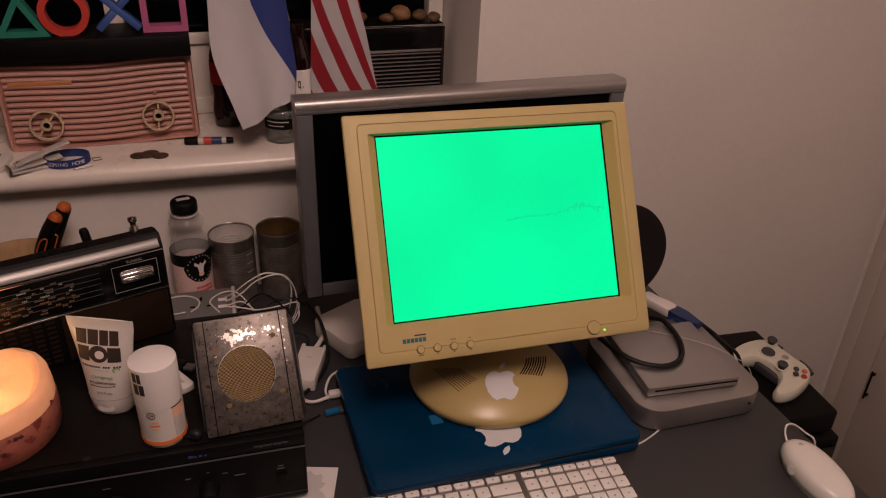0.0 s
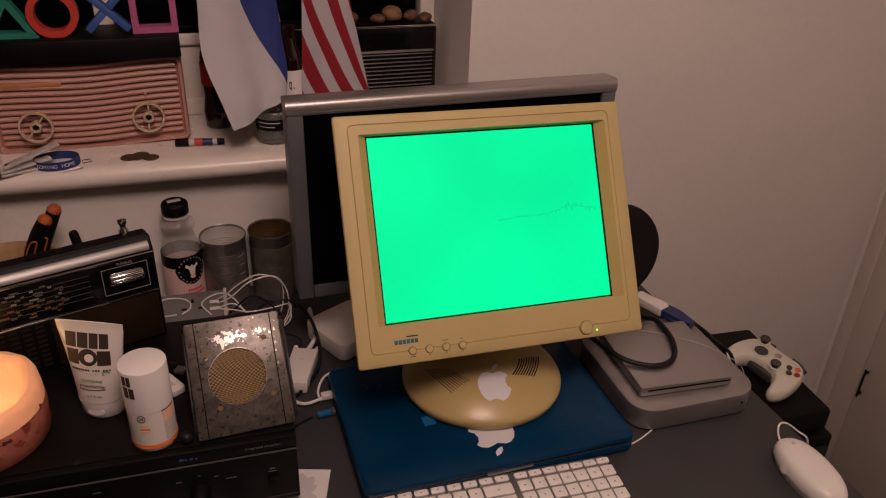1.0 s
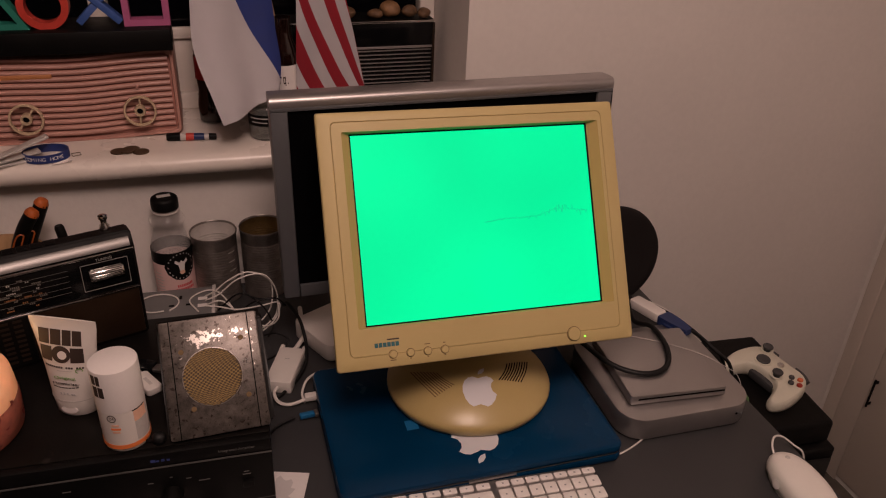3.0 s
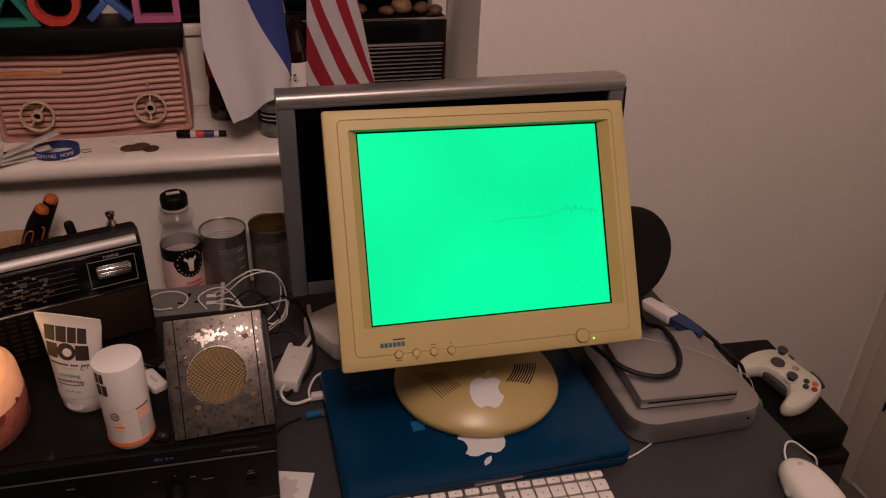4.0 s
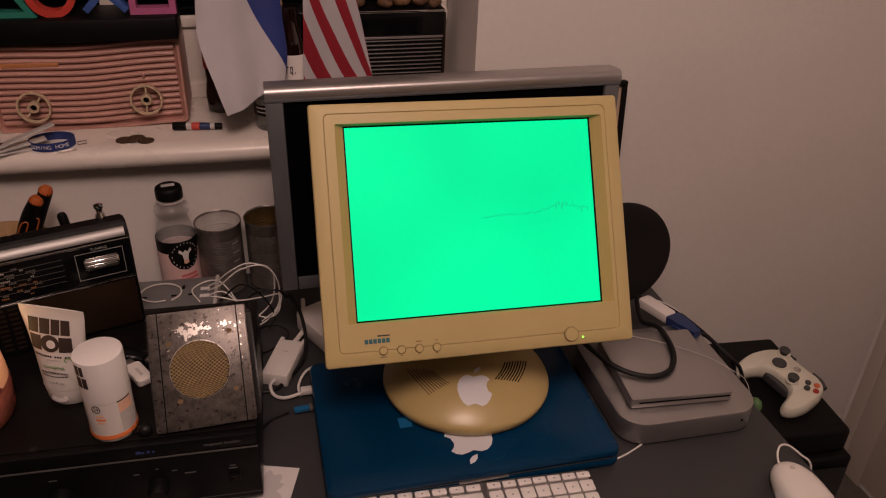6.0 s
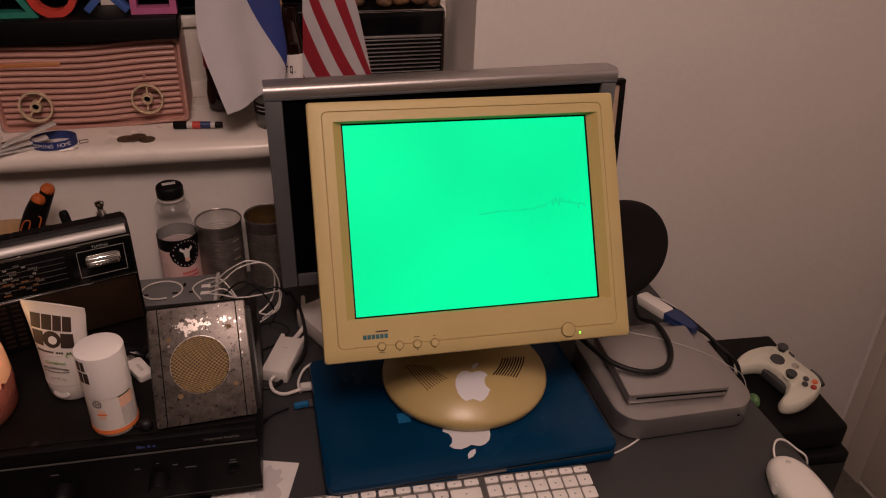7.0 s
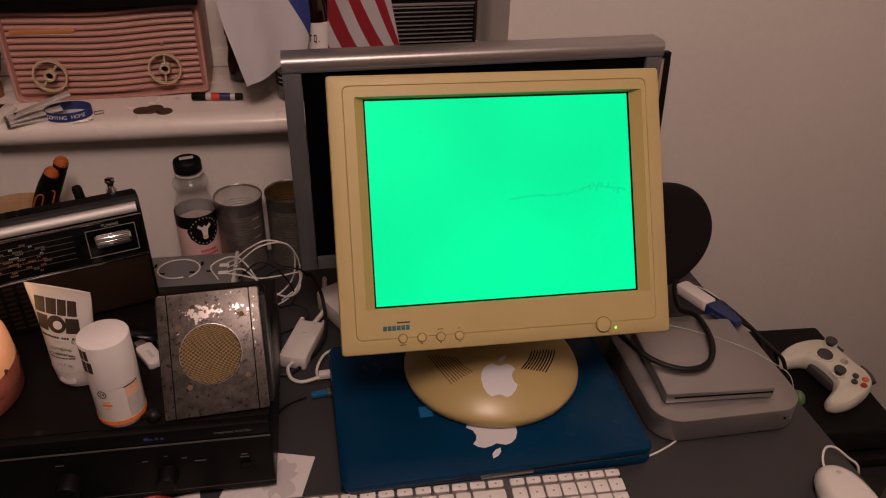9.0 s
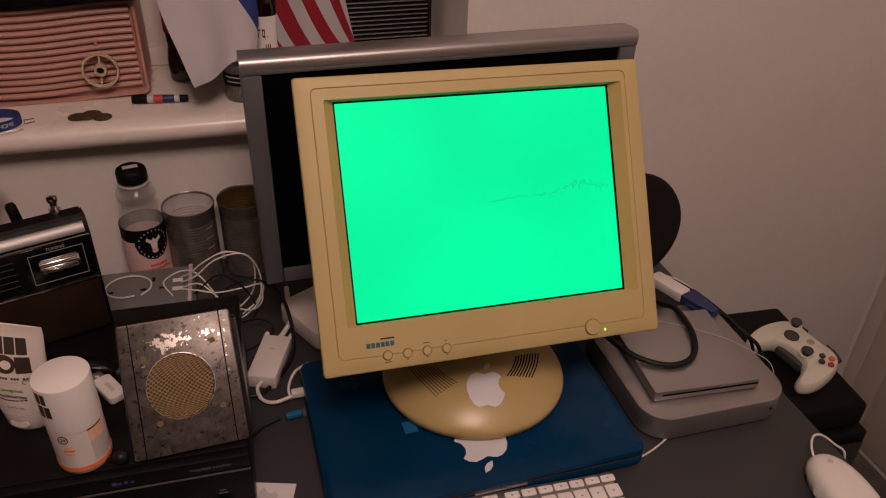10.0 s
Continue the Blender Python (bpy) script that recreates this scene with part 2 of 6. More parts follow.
def wear(mat, places, colour, metal, noise_scale, cut, seed=0.0):
    """Bare patches where the finish has rubbed off: round centres (x, y, sx, sy, amount) broken up by fine noise."""
    nt = mat.node_tree
    n, l = nt.nodes, nt.links
    b = n["Principled BSDF"]
    co, sep = n.new("ShaderNodeTexCoord"), n.new("ShaderNodeSeparateXYZ")
    l.new(co.outputs["Object"], sep.inputs[0])

    def calc(op, a, c=0.0, d=0.0):
        m = n.new("ShaderNodeMath")
        m.operation = op
        for i, v in enumerate((a, c, d)):
            if isinstance(v, (int, float)):
                m.inputs[i].default_value = v
            else:
                l.new(v, m.inputs[i])
        return m.outputs[0]

    total = 0.0
    for x, y, sx, sy, amount in places:
        u = calc("MULTIPLY_ADD", sep.outputs["X"], 1 / sx, -x / sx)
        w = calc("MULTIPLY_ADD", sep.outputs["Y"], 1 / sy, -y / sy)
        r2 = calc("MULTIPLY_ADD", u, u, calc("MULTIPLY", w, w))
        total = calc("MULTIPLY_ADD", calc("EXPONENT", calc("MULTIPLY", r2, -1.0)), amount, total)
    fine, coarse = n.new("ShaderNodeTexNoise"), n.new("ShaderNodeTexNoise")
    for t, sc, de in ((fine, noise_scale, 9), (coarse, noise_scale * 0.28, 3)):
        t.inputs["Scale"].default_value, t.inputs["Detail"].default_value, t.inputs["Roughness"].default_value = sc, de, 0.68
        sh = n.new("ShaderNodeMapping")
        sh.inputs["Location"].default_value = (seed, seed * 0.7, 0)
        l.new(co.outputs["Object"], sh.inputs["Vector"])
        l.new(sh.outputs["Vector"], t.inputs["Vector"])
    level = calc("ADD", total, calc("MULTIPLY_ADD", fine.outputs["Fac"], 1.7, calc("MULTIPLY_ADD", coarse.outputs["Fac"], 0.6, -1.15)))
    edge = n.new("ShaderNodeMapRange")
    edge.inputs["From Min"].default_value, edge.inputs["From Max"].default_value = cut, cut + 0.05
    l.new(level, edge.inputs["Value"])
    for name, value in (("Base Color", tuple(colour) + (1,)), ("Metallic", metal)):
        mix = n.new("ShaderNodeMix")
        mix.data_type = "RGBA" if name == "Base Color" else "FLOAT"
        ia, ib, out = (6, 7, 2) if name == "Base Color" else (2, 3, 0)
        if b.inputs[name].is_linked:
            l.new(b.inputs[name].links[0].from_socket, mix.inputs[ia])
        else:
            mix.inputs[ia].default_value = b.inputs[name].default_value
        mix.inputs[ib].default_value = value
        l.new(edge.outputs["Result"], mix.inputs[0])
        l.new(mix.outputs[out], b.inputs[name])


M["face_plate"] = material("rubbed_face_plate", (0.095, 0.082, 0.073), 0.36, metal=0.55, vary=0.55, scale=130, bump=0.04, grain=700, spots=(0.034, 0.023, 0.018), spot_scale=190, spot_at=0.60, wobble=0.2)
wear(M["face_plate"], [(-0.006, 0.043, 0.022, 0.0090, 0.52), (0.030, 0.045, 0.016, 0.010, 0.27), (-0.036, 0.014, 0.006, 0.030, 0.15), (-0.030, -0.028, 0.012, 0.010, 0.12), (0.045, 0.010, 0.003, 0.050, 0.17), (-0.002, 0.036, 0.034, 0.006, 0.10)],
     (0.58, 0.53, 0.49), 0.75, 190.0, 0.36, 3.0)

# ---- building helpers ----


def part(name, bm, mat, parent=None, label="", m=None, smooth=True):
    """One mesh object from a bmesh, under a thing or a part."""
    bmesh.ops.recalc_face_normals(bm, faces=bm.faces)
    if smooth:
        for e in bm.edges:
            e.smooth = not (len(e.link_faces) == 2 and e.calc_face_angle(0.0) > 0.7)
        for f in bm.faces:
            f.smooth = True
    me = bpy.data.meshes.new(name)
    bm.to_mesh(me)
    bm.free()
    me.materials.append(M[mat])
    ob = new(name, me)
    if parent is not None:
        ob.parent = parent
    if m is not None:
        ob.matrix_basis = m
    if label:
        tagged(ob, label=label)
    return ob


def thing(name, label, category, m=None, group="", kind=""):
    ob = new(name)
    ob.empty_display_size = 0.02
    if m is not None:
        ob.matrix_basis = m
    return tagged(ob, label=label, category=category, group=group, kind=kind)


def box(x0, x1, y0, y1, z0, z1, r=0.0015, seg=2, bm=None):
    bm = bm or bmesh.new()
    got = bmesh.ops.create_cube(bm, size=1.0)["verts"]
    for v in got:
        v.co = Vector(((x0 + x1) / 2 + v.co.x * (x1 - x0), (y0 + y1) / 2 + v.co.y * (y1 - y0), (z0 + z1) / 2 + v.co.z * (z1 - z0)))
    if r:
        edges = {e for v in got for e in v.link_edges}
        bmesh.ops.bevel(bm, geom=list(edges), offset=r, segments=seg, affect="EDGES", profile=0.5)
    return bm


def outline(w, d, r, seg=6):
    """Rounded rectangle about the origin, counter-clockwise."""
    pts = []
    for cx, cy, a0 in ((w / 2 - r, d / 2 - r, 0), (-w / 2 + r, d / 2 - r, 90), (-w / 2 + r, -d / 2 + r, 180), (w / 2 - r, -d / 2 + r, 270)):
        for i in range(seg + 1):
            a = radians(a0 + 90 * i / seg)
            pts.append((cx + r * math.cos(a), cy + r * math.sin(a)))
    return pts


def loft(rings, caps=(True, True), closed=True):
    """Skin a row of rings that have equally many points."""
    bm = bmesh.new()
    vs = [[bm.verts.new(p) for p in ring] for ring in rings]
    k = len(rings[0])
    for a, b in zip(vs, vs[1:]):
        for i in range(k if closed else k - 1):
            bm.faces.new((a[i], a[(i + 1) % k], b[(i + 1) % k], b[i]))
    if caps[0]:
        bm.faces.new(vs[0][::-1])
    if caps[1]:
        bm.faces.new(vs[-1])
    return bm


def slab(w, d, z0, z1, r, edge=0.002, seg=8):
    """A slab with rounded corners in plan and rounded top and bottom edges."""
    rings = []
    for z, inset in ((z0, edge), (z0 + edge * 0.3, edge * 0.3), (z0 + edge, 0), (z1 - edge, 0), (z1 - edge * 0.3, edge * 0.3), (z1, edge)):
        rings.append([(x, y, z) for x, y in outline(w - 2 * inset, d - 2 * inset, max(r - inset, 0.0003), seg)])
    return loft(rings)


def lathe(profile, seg=32, caps=(True, True), sx=1.0, sy=1.0):
    rings = [[(max(r, 1e-5) * sx * math.cos(2 * math.pi * i / seg), max(r, 1e-5) * sy * math.sin(2 * math.pi * i / seg), z) for i in range(seg)]
             for r, z in profile]
    return loft(rings, caps)


def prism(points, y0, y1, r=0.0):
    """A flat outline in x and z, drawn out from y0 to y1."""
    bm = loft([[(x, y0, z) for x, z in points], [(x, y1, z) for x, z in points]])
    if r:
        bmesh.ops.bevel(bm, geom=[e for e in bm.edges], offset=r, segments=2, affect="EDGES", profile=0.5)
    return bm


def smooth_path(pts, steps=6):
    p = [Vector(q) for q in pts]
    p = [p[0] * 2 - p[1]] + p + [p[-1] * 2 - p[-2]]
    out = []
    for a, b, c, d in zip(p, p[1:], p[2:], p[3:]):
        for i in range(steps):
            t = i / steps
            out.append(0.5 * ((2 * b) + (c - a) * t + (2 * a - 5 * b + 4 * c - d) * t * t + (3 * b - a - 3 * c + d) * t ** 3))
    out.append(p[-2])
    return out


def sweep(pts, r, seg=8, steps=6, flat=1.0):
    path = smooth_path(pts, steps)
    rings, side = [], None
    for i, p in enumerate(path):
        d = (path[min(i + 1, len(path) - 1)] - path[max(i - 1, 0)]).normalized()
        if side is None:
            side = d.cross(Vector((0, 0, 1)))
            if side.length < 0.1:
                side = d.cross(Vector((0, 1, 0)))
        side = (side - d * side.dot(d)).normalized()
        up = d.cross(side)
        rings.append([p + side * r * math.cos(2 * math.pi * k / seg) + up * r * flat * math.sin(2 * math.pi * k / seg) for k in range(seg)])
    return loft(rings)


def arc_patch(r, a0, a1, z0, z1, taper=0.0, steps=12, sx=1.0, sy=1.0, thick=0.0003):
    """A thin curved label on a round body; angles in degrees, -90 looks to -y."""
    rings = []
    for i in range(steps + 1):
        a = radians(a0 + (a1 - a0) * i / steps)
        c, s = math.cos(a) * sx, math.sin(a) * sy
        rings.append([(r * c, r * s, z0), ((r + thick) * c, (r + thick) * s, z0), ((r + taper + thick) * c, (r + taper + thick) * s, z1), ((r + taper) * c, (r + taper) * s, z1)])
    return loft(rings)


def writing(name, words, size, mat, parent, m, extrude=0.00015, spacing=1.0):
    """Raised lettering, read along the local x axis, facing local z."""
    cu = bpy.data.curves.new(name, "FONT")
    cu.body, cu.size, cu.extrude, cu.align_x, cu.align_y, cu.space_character = words, size, extrude, "CENTER", "CENTER", spacing
    tmp = bpy.data.objects.new("tmp", cu)
    scene.collection.objects.link(tmp)
    me = bpy.data.meshes.new_from_object(tmp.evaluated_get(bpy.context.evaluated_depsgraph_get()))
    bpy.data.objects.remove(tmp)
    me.materials.clear()
    me.materials.append(M[mat])
    me.name = name
    ob = new(name, me)
    ob.parent = parent
    ob.matrix_basis = m
    return ob


def cable(name, pts, r, mat, label, category="cable", seg=8, steps=6):
    ob = part(name, sweep(pts, r, seg, steps), mat)
    return tagged(ob, label=label, category=category)


FRONT = pose(0, 0, 0, 90, 0, 0)  # lettering that faces -y

# ---- the room ----
WALL = 1.315          # face of the window wall
SILL = 1.0
DESK = 0.75


def structure(name, bm, mat, label, category):
    return tagged(part(name, bm, mat), label=label, category=category, kind="structure")


structure("floor", box(-3.3, 1.6, -4.2, 1.6, -0.05, 0.0, 0), "floor", "dark carpeted floor of a small room", "floor")
structure("ceiling", box(-3.3, 1.6, -4.2, 1.75, 2.4, 2.5, 0), "ceiling", "unseen ceiling, greyed to hold back bounce light", "ceiling")
structure("wall_north_below", box(-3.3, 0.418, WALL, 1.62, 0.0, 0.965, 0), "wall", "off-white painted wall below the window sill", "wall")
structure("wall_north_right", box(0.418, 1.6, WALL, 1.62, 0.0, 2.4, 0), "wall", "off-white painted plaster wall beside the window", "wall")
structure("wall_north_above", box(-3.3, 0.418, WALL, 1.62, 2.0, 2.4, 0), "wall", "off-white painted wall above the window", "wall")
structure("wall_north_left", box(-3.3, -1.0, WALL, 1.62, 0.965, 2.0, 0), "wall", "off-white painted wall at the end of the window", "wall")
structure("wall_east", box(1.46, 1.6, -4.2, WALL, 0.0, 2.4, 0), "wall", "off-white painted side wall", "wall")
# the two unseen walls that close the room, dark to limit fill light
structure("wall_west", box(-3.4, -3.3, -4.2, 1.62, 0.0, 2.4, 0), "unseen_wall", "unseen side wall, darkened to cut bounce light", "wall")
structure("wall_south", box(-3.4, 1.6, -4.3, -4.2, 0.0, 2.4, 0), "unseen_wall", "unseen wall opposite the window, darkened to cut bounce light", "wall")

# sill with a rounded nose
prof = [(1.60, 0.965), (WALL + 0.002, 0.965), (1.290, 0.967), (1.2795, 0.970), (1.2735, 0.9755), (1.2715, 0.983), (1.2730, 0.991), (1.2775, 0.9965), (1.286, 0.9995), (1.30, SILL), (1.60, SILL)]
structure("window_sill", loft([[(x, y - 0.026 * (x + 0.12) * (y < 1.3), z) for y, z in prof] for x in (-1.0, -0.6, -0.2, 0.1, 0.4, 0.4175)]), "sill",
          "glossy cream-white painted wooden window sill", "window sill")

# window at the back of the recess
win = thing("window_1", "white painted window with night-black glass", "window", kind="structure")
part("bottom_rail", box(-1.0, 0.417, 1.505, 1.56, SILL, 1.128, 0.004), "sill", win)
part("glazing_bead", box(-1.0, 0.417, 1.492, 1.507, SILL, 1.030, 0.005), "sill", win)
part("rail_moulding", box(-1.0, 0.417, 1.496, 1.507, 1.122, 1.142, 0.004), "sill", win)
for px in (-0.99, -0.155, 0.400):
    part("stile", box(px - 0.012, px + 0.016, 1.500, 1.56, 1.1285, 1.999, 0.003), "sill", win)
part("pane", box(-1.0, 0.417, 1.530, 1.536, 1.1285, 1.999, 0), "night", win, "dark pane with the night outside")

# built-in cupboard on the side wall
cup = thing("cupboard", "cream painted built-in cupboard with a slim dark handle", "cupboard", kind="structure")
part("door_frame", box(1.4515, 1.4595, 1.2620, 1.300, 0.0, 2.05, 0.004, 3), "joinery", cup)
part("door", box(1.4535, 1.4595, 0.62, 1.1975, 0.02, 2.04, 0.0015), "joinery", cup)
part("door_post", box(1.4535, 1.4595, 1.1985, 1.2612, 0.0, 2.05, 0.0015), "joinery", cup)
part("handle", box(1.440, 1.445, 1.1795, 1.1845, 0.262, 0.345, 0.002), "black", cup, "slim dark bar handle")
part("handle_post", box(1.444, 1.4540, 1.1805, 1.1835, 0.268, 0.276, 0.001), "black", cup)
part("handle_post", box(1.444, 1.4540, 1.1805, 1.1835, 0.331, 0.339, 0.001), "black", cup)

# ---- the desk ----
desk = thing("desk", "dark grey laminate desk against the wall", "desk")
part("desktop", box(-0.75, 0.699, 0.52, 1.300, 0.722, DESK, 0.003), "desk", desk)
for lx, ly in ((-0.70, 0.60), (0.62, 0.60), (-0.70, 1.25), (0.62, 1.25)):
    part("leg", box(lx - 0.025, lx + 0.025, ly - 0.025, ly + 0.025, 0.0, 0.7215, 0.003), "black", desk)

# ---- yellowed monitor on its foot ----
MON = Matrix(((0.999, 0.026, -0.028, 0.3058), (-0.038, 0.515, -0.856, 0.9132), (-0.008, 0.857, 0.516, 1.0323), (0, 0, 0, 1)))
L, R, B, T = -0.1925, 0.1862, -0.1642, 0.1400   # housing about the screen's centre
SW, SH = 0.1521, 0.1141


def ring_rect(x0, x1, y0, y1, z, r, seg=5):
    return [((x0 + x1) / 2 + x, (y0 + y1) / 2 + y, z) for x, y in outline(x1 - x0, y1 - y0, r, seg)]


mon = thing("flat_monitor", "yellowed beige flat-panel monitor showing a bright green screen", "monitor", MON)
bez = loft([ring_rect(L + 0.024, R - 0.020, B + 0.006, T - 0.010, -0.034, 0.003), ring_rect(L + 0.021, R - 0.018, B + 0.004, T - 0.008, -0.030, 0.004),
            ring_rect(L + 0.0005, R - 0.0005, B, T, 0.005, 0.004), ring_rect(L, R, B, T, 0.009, 0.004), ring_rect(L + 0.001, R - 0.001, B + 0.001, T - 0.001, 0.0115, 0.0038),
            ring_rect(L + 0.003, R - 0.003, B + 0.003, T - 0.003, 0.0125, 0.003),
            ring_rect(L + 0.0165, R - 0.0165, B + 0.0156, T - 0.0115, 0.0125, 0.007),
            ring_rect(L + 0.0171, R - 0.0171, B + 0.0162, T - 0.0121, 0.0112, 0.0066),
            ring_rect(L + 0.0177, R - 0.0177, B + 0.0168, T - 0.0127, 0.0125, 0.006),
            ring_rect(-SW - 0.0110, SW + 0.0120, -SH - 0.0016, SH + 0.0020, 0.0125, 0.002)], caps=(True, False))
part("bezel", bez, "beige", mon, "yellowed beige plastic front frame")
# slope round the screen, with its brown shadow painted in
part("inner_slope", loft([ring_rect(-SW - 0.0110, SW + 0.0120, -SH - 0.0016, SH + 0.0020, 0.0124, 0.002), ring_rect(-SW - 0.0009, SW + 0.0009, -SH - 0.0009, SH + 0.0009, 0.0019, 0.0008)], caps=(False, False)), "beige_shaded", mon)
back = loft([ring_rect(L + 0.028, R - 0.024, B + 0.012, T - 0.014, -0.0345, 0.006), ring_rect(L + 0.045, R - 0.045, B + 0.04, T - 0.04, -0.047, 0.02)])
part("back_shell", back, "beige_shaded", mon)
part("screen_surround", loft([ring_rect(-SW - 0.0009, SW + 0.0009, -SH - 0.0009, SH + 0.0009, 0.0018, 0.0008), ring_rect(-SW - 0.0008, SW + 0.0008, -SH - 0.0008, SH + 0.0008, 0.0006, 0.0006), ring_rect(-SW + 0.0008, SW - 0.0008, -SH + 0.0008, SH - 0.0008, 0.0009, 0.0004), ring_rect(-SW + 0.0008, SW - 0.0008, -SH + 0.0008, SH - 0.0008, -0.001, 0.0004)], caps=(False, False)), "slot", mon)
screen = part("screen", box(-SW, SW, -SH, SH, -0.004, 0.0, 0), "green", mon, "glowing bright green screen")
# wavering trace that runs from the middle to the right edge
tr, rng = [], random.Random(4)
for i in range(110):
    s = i / 109
    tr.append((0.006 + s * 0.138, -0.002 + 0.010 * s + 0.004 * math.sin(11 * s) * s + 0.0075 * s * (rng.random() ** 1.6) * (1 if i % 2 else -1), 0.0003))
part("trace", sweep(tr, 0.00040, 4, 1, 0.5), "green_line", screen, "thin faint dark green wavering line")

for bx, by in ((-0.1252, -0.1490), (-0.1042, -0.1495), (-0.0832, -0.1500), (-0.0622, -0.1505)):
    b = part("button", lathe([(0.0046, 0.0125), (0.0046, 0.0142), (0.0040, 0.0152), (0.0, 0.0155)], 20), "beige", mon, m=pose(bx, by + 0.0004, 0))
    part("button_rim", lathe([(0.0047, 0.0126), (0.0053, 0.0126), (0.0053, 0.0129), (0.0047, 0.0129)], 20, (False, False)), "groove", b)
pw = part("power_button", lathe([(0.0086, 0.0125), (0.0086, 0.0142), (0.0076, 0.0154), (0.0, 0.0158)], 28), "beige", mon, m=pose(0.1050, -0.1505, 0))
part("button_rim", lathe([(0.0087, 0.0126), (0.0094, 0.0126), (0.0094, 0.0129), (0.0087, 0.0129)], 28, (False, False)), "groove", pw)
part("power_light", lathe([(0.0011, 0.012), (0.0011, 0.0134), (0.0, 0.0137)], 12), "led", mon, "small lit green lamp", pose(0.1196, -0.1550, 0))
for i in range(6):
    part("maker_mark", box(-0.1462 + 0.0050 * i, -0.1421 + 0.0050 * i, -0.1392, -0.1340, 0.0124, 0.0128, 0), "teal_print", mon, "teal printed maker's mark")
part("maker_mark", box(-0.1310, -0.1165, -0.1316, -0.1300, 0.0124, 0.0128, 0), "dark_print", mon)
for bx, by, w in ((-0.1252, -0.1528, 0.007), (-0.1042, -0.1528, 0.002), (-0.0832, -0.1532, 0.002), (-0.0622, -0.1536, 0.002), (-0.0832, -0.1383, 0.007), (-0.0622, -0.1388, 0.003)):
    part("printed_mark", box(bx - w / 2, bx + w / 2, by - 0.0034, by - 0.0024, 0.0124, 0.0127, 0), "groove", mon)

# apple outline in the flat, about 1 high
APPLE = [(0.0, 0.30), (0.10, 0.34), (0.22, 0.37), (0.33, 0.33), (0.40, 0.25), (0.33, 0.17), (0.305, 0.06), (0.34, -0.06), (0.44, -0.14),
         (0.38, -0.28), (0.28, -0.40), (0.18, -0.45), (0.08, -0.42), (0.0, -0.40), (-0.08, -0.42), (-0.18, -0.45), (-0.29, -0.38),
         (-0.38, -0.24), (-0.43, -0.06), (-0.42, 0.10), (-0.36, 0.24), (-0.26, 0.33), (-0.15, 0.36), (-0.07, 0.33)]
LEAF = [(0.0, 0.42), (0.02, 0.52), (0.09, 0.60), (0.19, 0.64), (0.18, 0.54), (0.11, 0.46)]


def flat_shape(points, size, z0=0.0, z1=0.0004):
    return loft([[(x * size, y * size, z0) for x, y in points], [(x * size, y * size, z1) for x, y in points]])


# foot: a low wide dome, blunt at the front
FOOT = pose(0.303, 0.908, 0.7775, 0, 0, -15)


def foot_ring(f, z):
    pts = []
    for i in range(56):
        a = 2 * math.pi * i / 56
        c, s = math.cos(a), math.sin(a)
        ry = 0.106 if s < 0 else 0.118
        e = 0.95
        pts.append((0.1125 * f * math.copysign(abs(c) ** e, c), ry * f * math.copysign(abs(s) ** 1.0, s), z))
    return pts


def foot_z(x, y):
    f = min(1.0, math.hypot(x / 0.1125, y / (0.106 if y < 0 else 0.118)))
    return 0.0145 + 0.038 * (1 - f ** 2.3) ** 0.85


foot = thing("monitor_stand", "yellowed glossy plastic dome foot of the monitor on the laptop", "stand", FOOT)
rings = [foot_ring(0.93, 0.0005), foot_ring(0.965, 0.002), foot_ring(0.985, 0.006), foot_ring(1.0, 0.011), foot_ring(0.998, 0.0145)]
rings += [foot_ring(f, 0.0145 + 0.038 * (1 - f ** 2.3) ** 0.85) for f in (0.985, 0.96, 0.92, 0.86, 0.78, 0.68, 0.56, 0.42, 0.28, 0.14, 0.04)]
part("dome", loft(rings), "base_plastic", foot)


def drape(points, cx, cy, size, lift=0.0005, turn=0.0):
    """A print that follows the dome."""
    bm = bmesh.new()
    ca, sa = math.cos(turn), math.sin(turn)
    vs = []
    for x, y in points:
        u, w = cx + size * (x * ca - y * sa), cy + size * (x * sa + y * ca)
        vs.append(bm.verts.new((u, w, foot_z(u, w) + lift)))
    f = bm.faces.new(vs)
    bmesh.ops.triangulate(bm, faces=[f])
    for _ in range(2):
        bmesh.ops.subdivide_edges(bm, edges=bm.edges[:], cuts=1, use_grid_fill=True)
    for v in bm.verts:
        v.co.z = foot_z(v.co.x, v.co.y) + lift
    return bm


part("fruit_mark", drape(APPLE, 0.009, -0.059, 0.051, turn=0.05), "logo_white", foot, "pale fruit-shaped mark")
part("fruit_mark_leaf", drape(LEAF, 0.009, -0.059, 0.051, turn=0.05), "logo_white", foot)
for (a, b), (c, d), mat in ((((-0.080, -0.0175), (-0.046, -0.030)), ((-0.0475, -0.066), (-0.0235, -0.053)), "groove"), (((0.050, -0.0105), (0.0805, 0.007)), ((0.036, -0.043), (0.066, -0.0386)), "slot")):
    for i in range(9):
        f = i / 8
        top, low = Vector(a).lerp(Vector(b), f), Vector(c).lerp(Vector(d), f)
        bow = Vector((0.0022, 0)) if mat == "slot" else Vector((-0.0012, -0.0012))
        pts = [top.lerp(low, k / 6) + bow * math.sin(math.pi * k / 6) for k in range(7)]
        part("vent_slot", sweep([(p.x, p.y, foot_z(p.x, p.y) + 0.0001) for p in pts], 0.00085, 6, 2, 0.5), mat, foot)
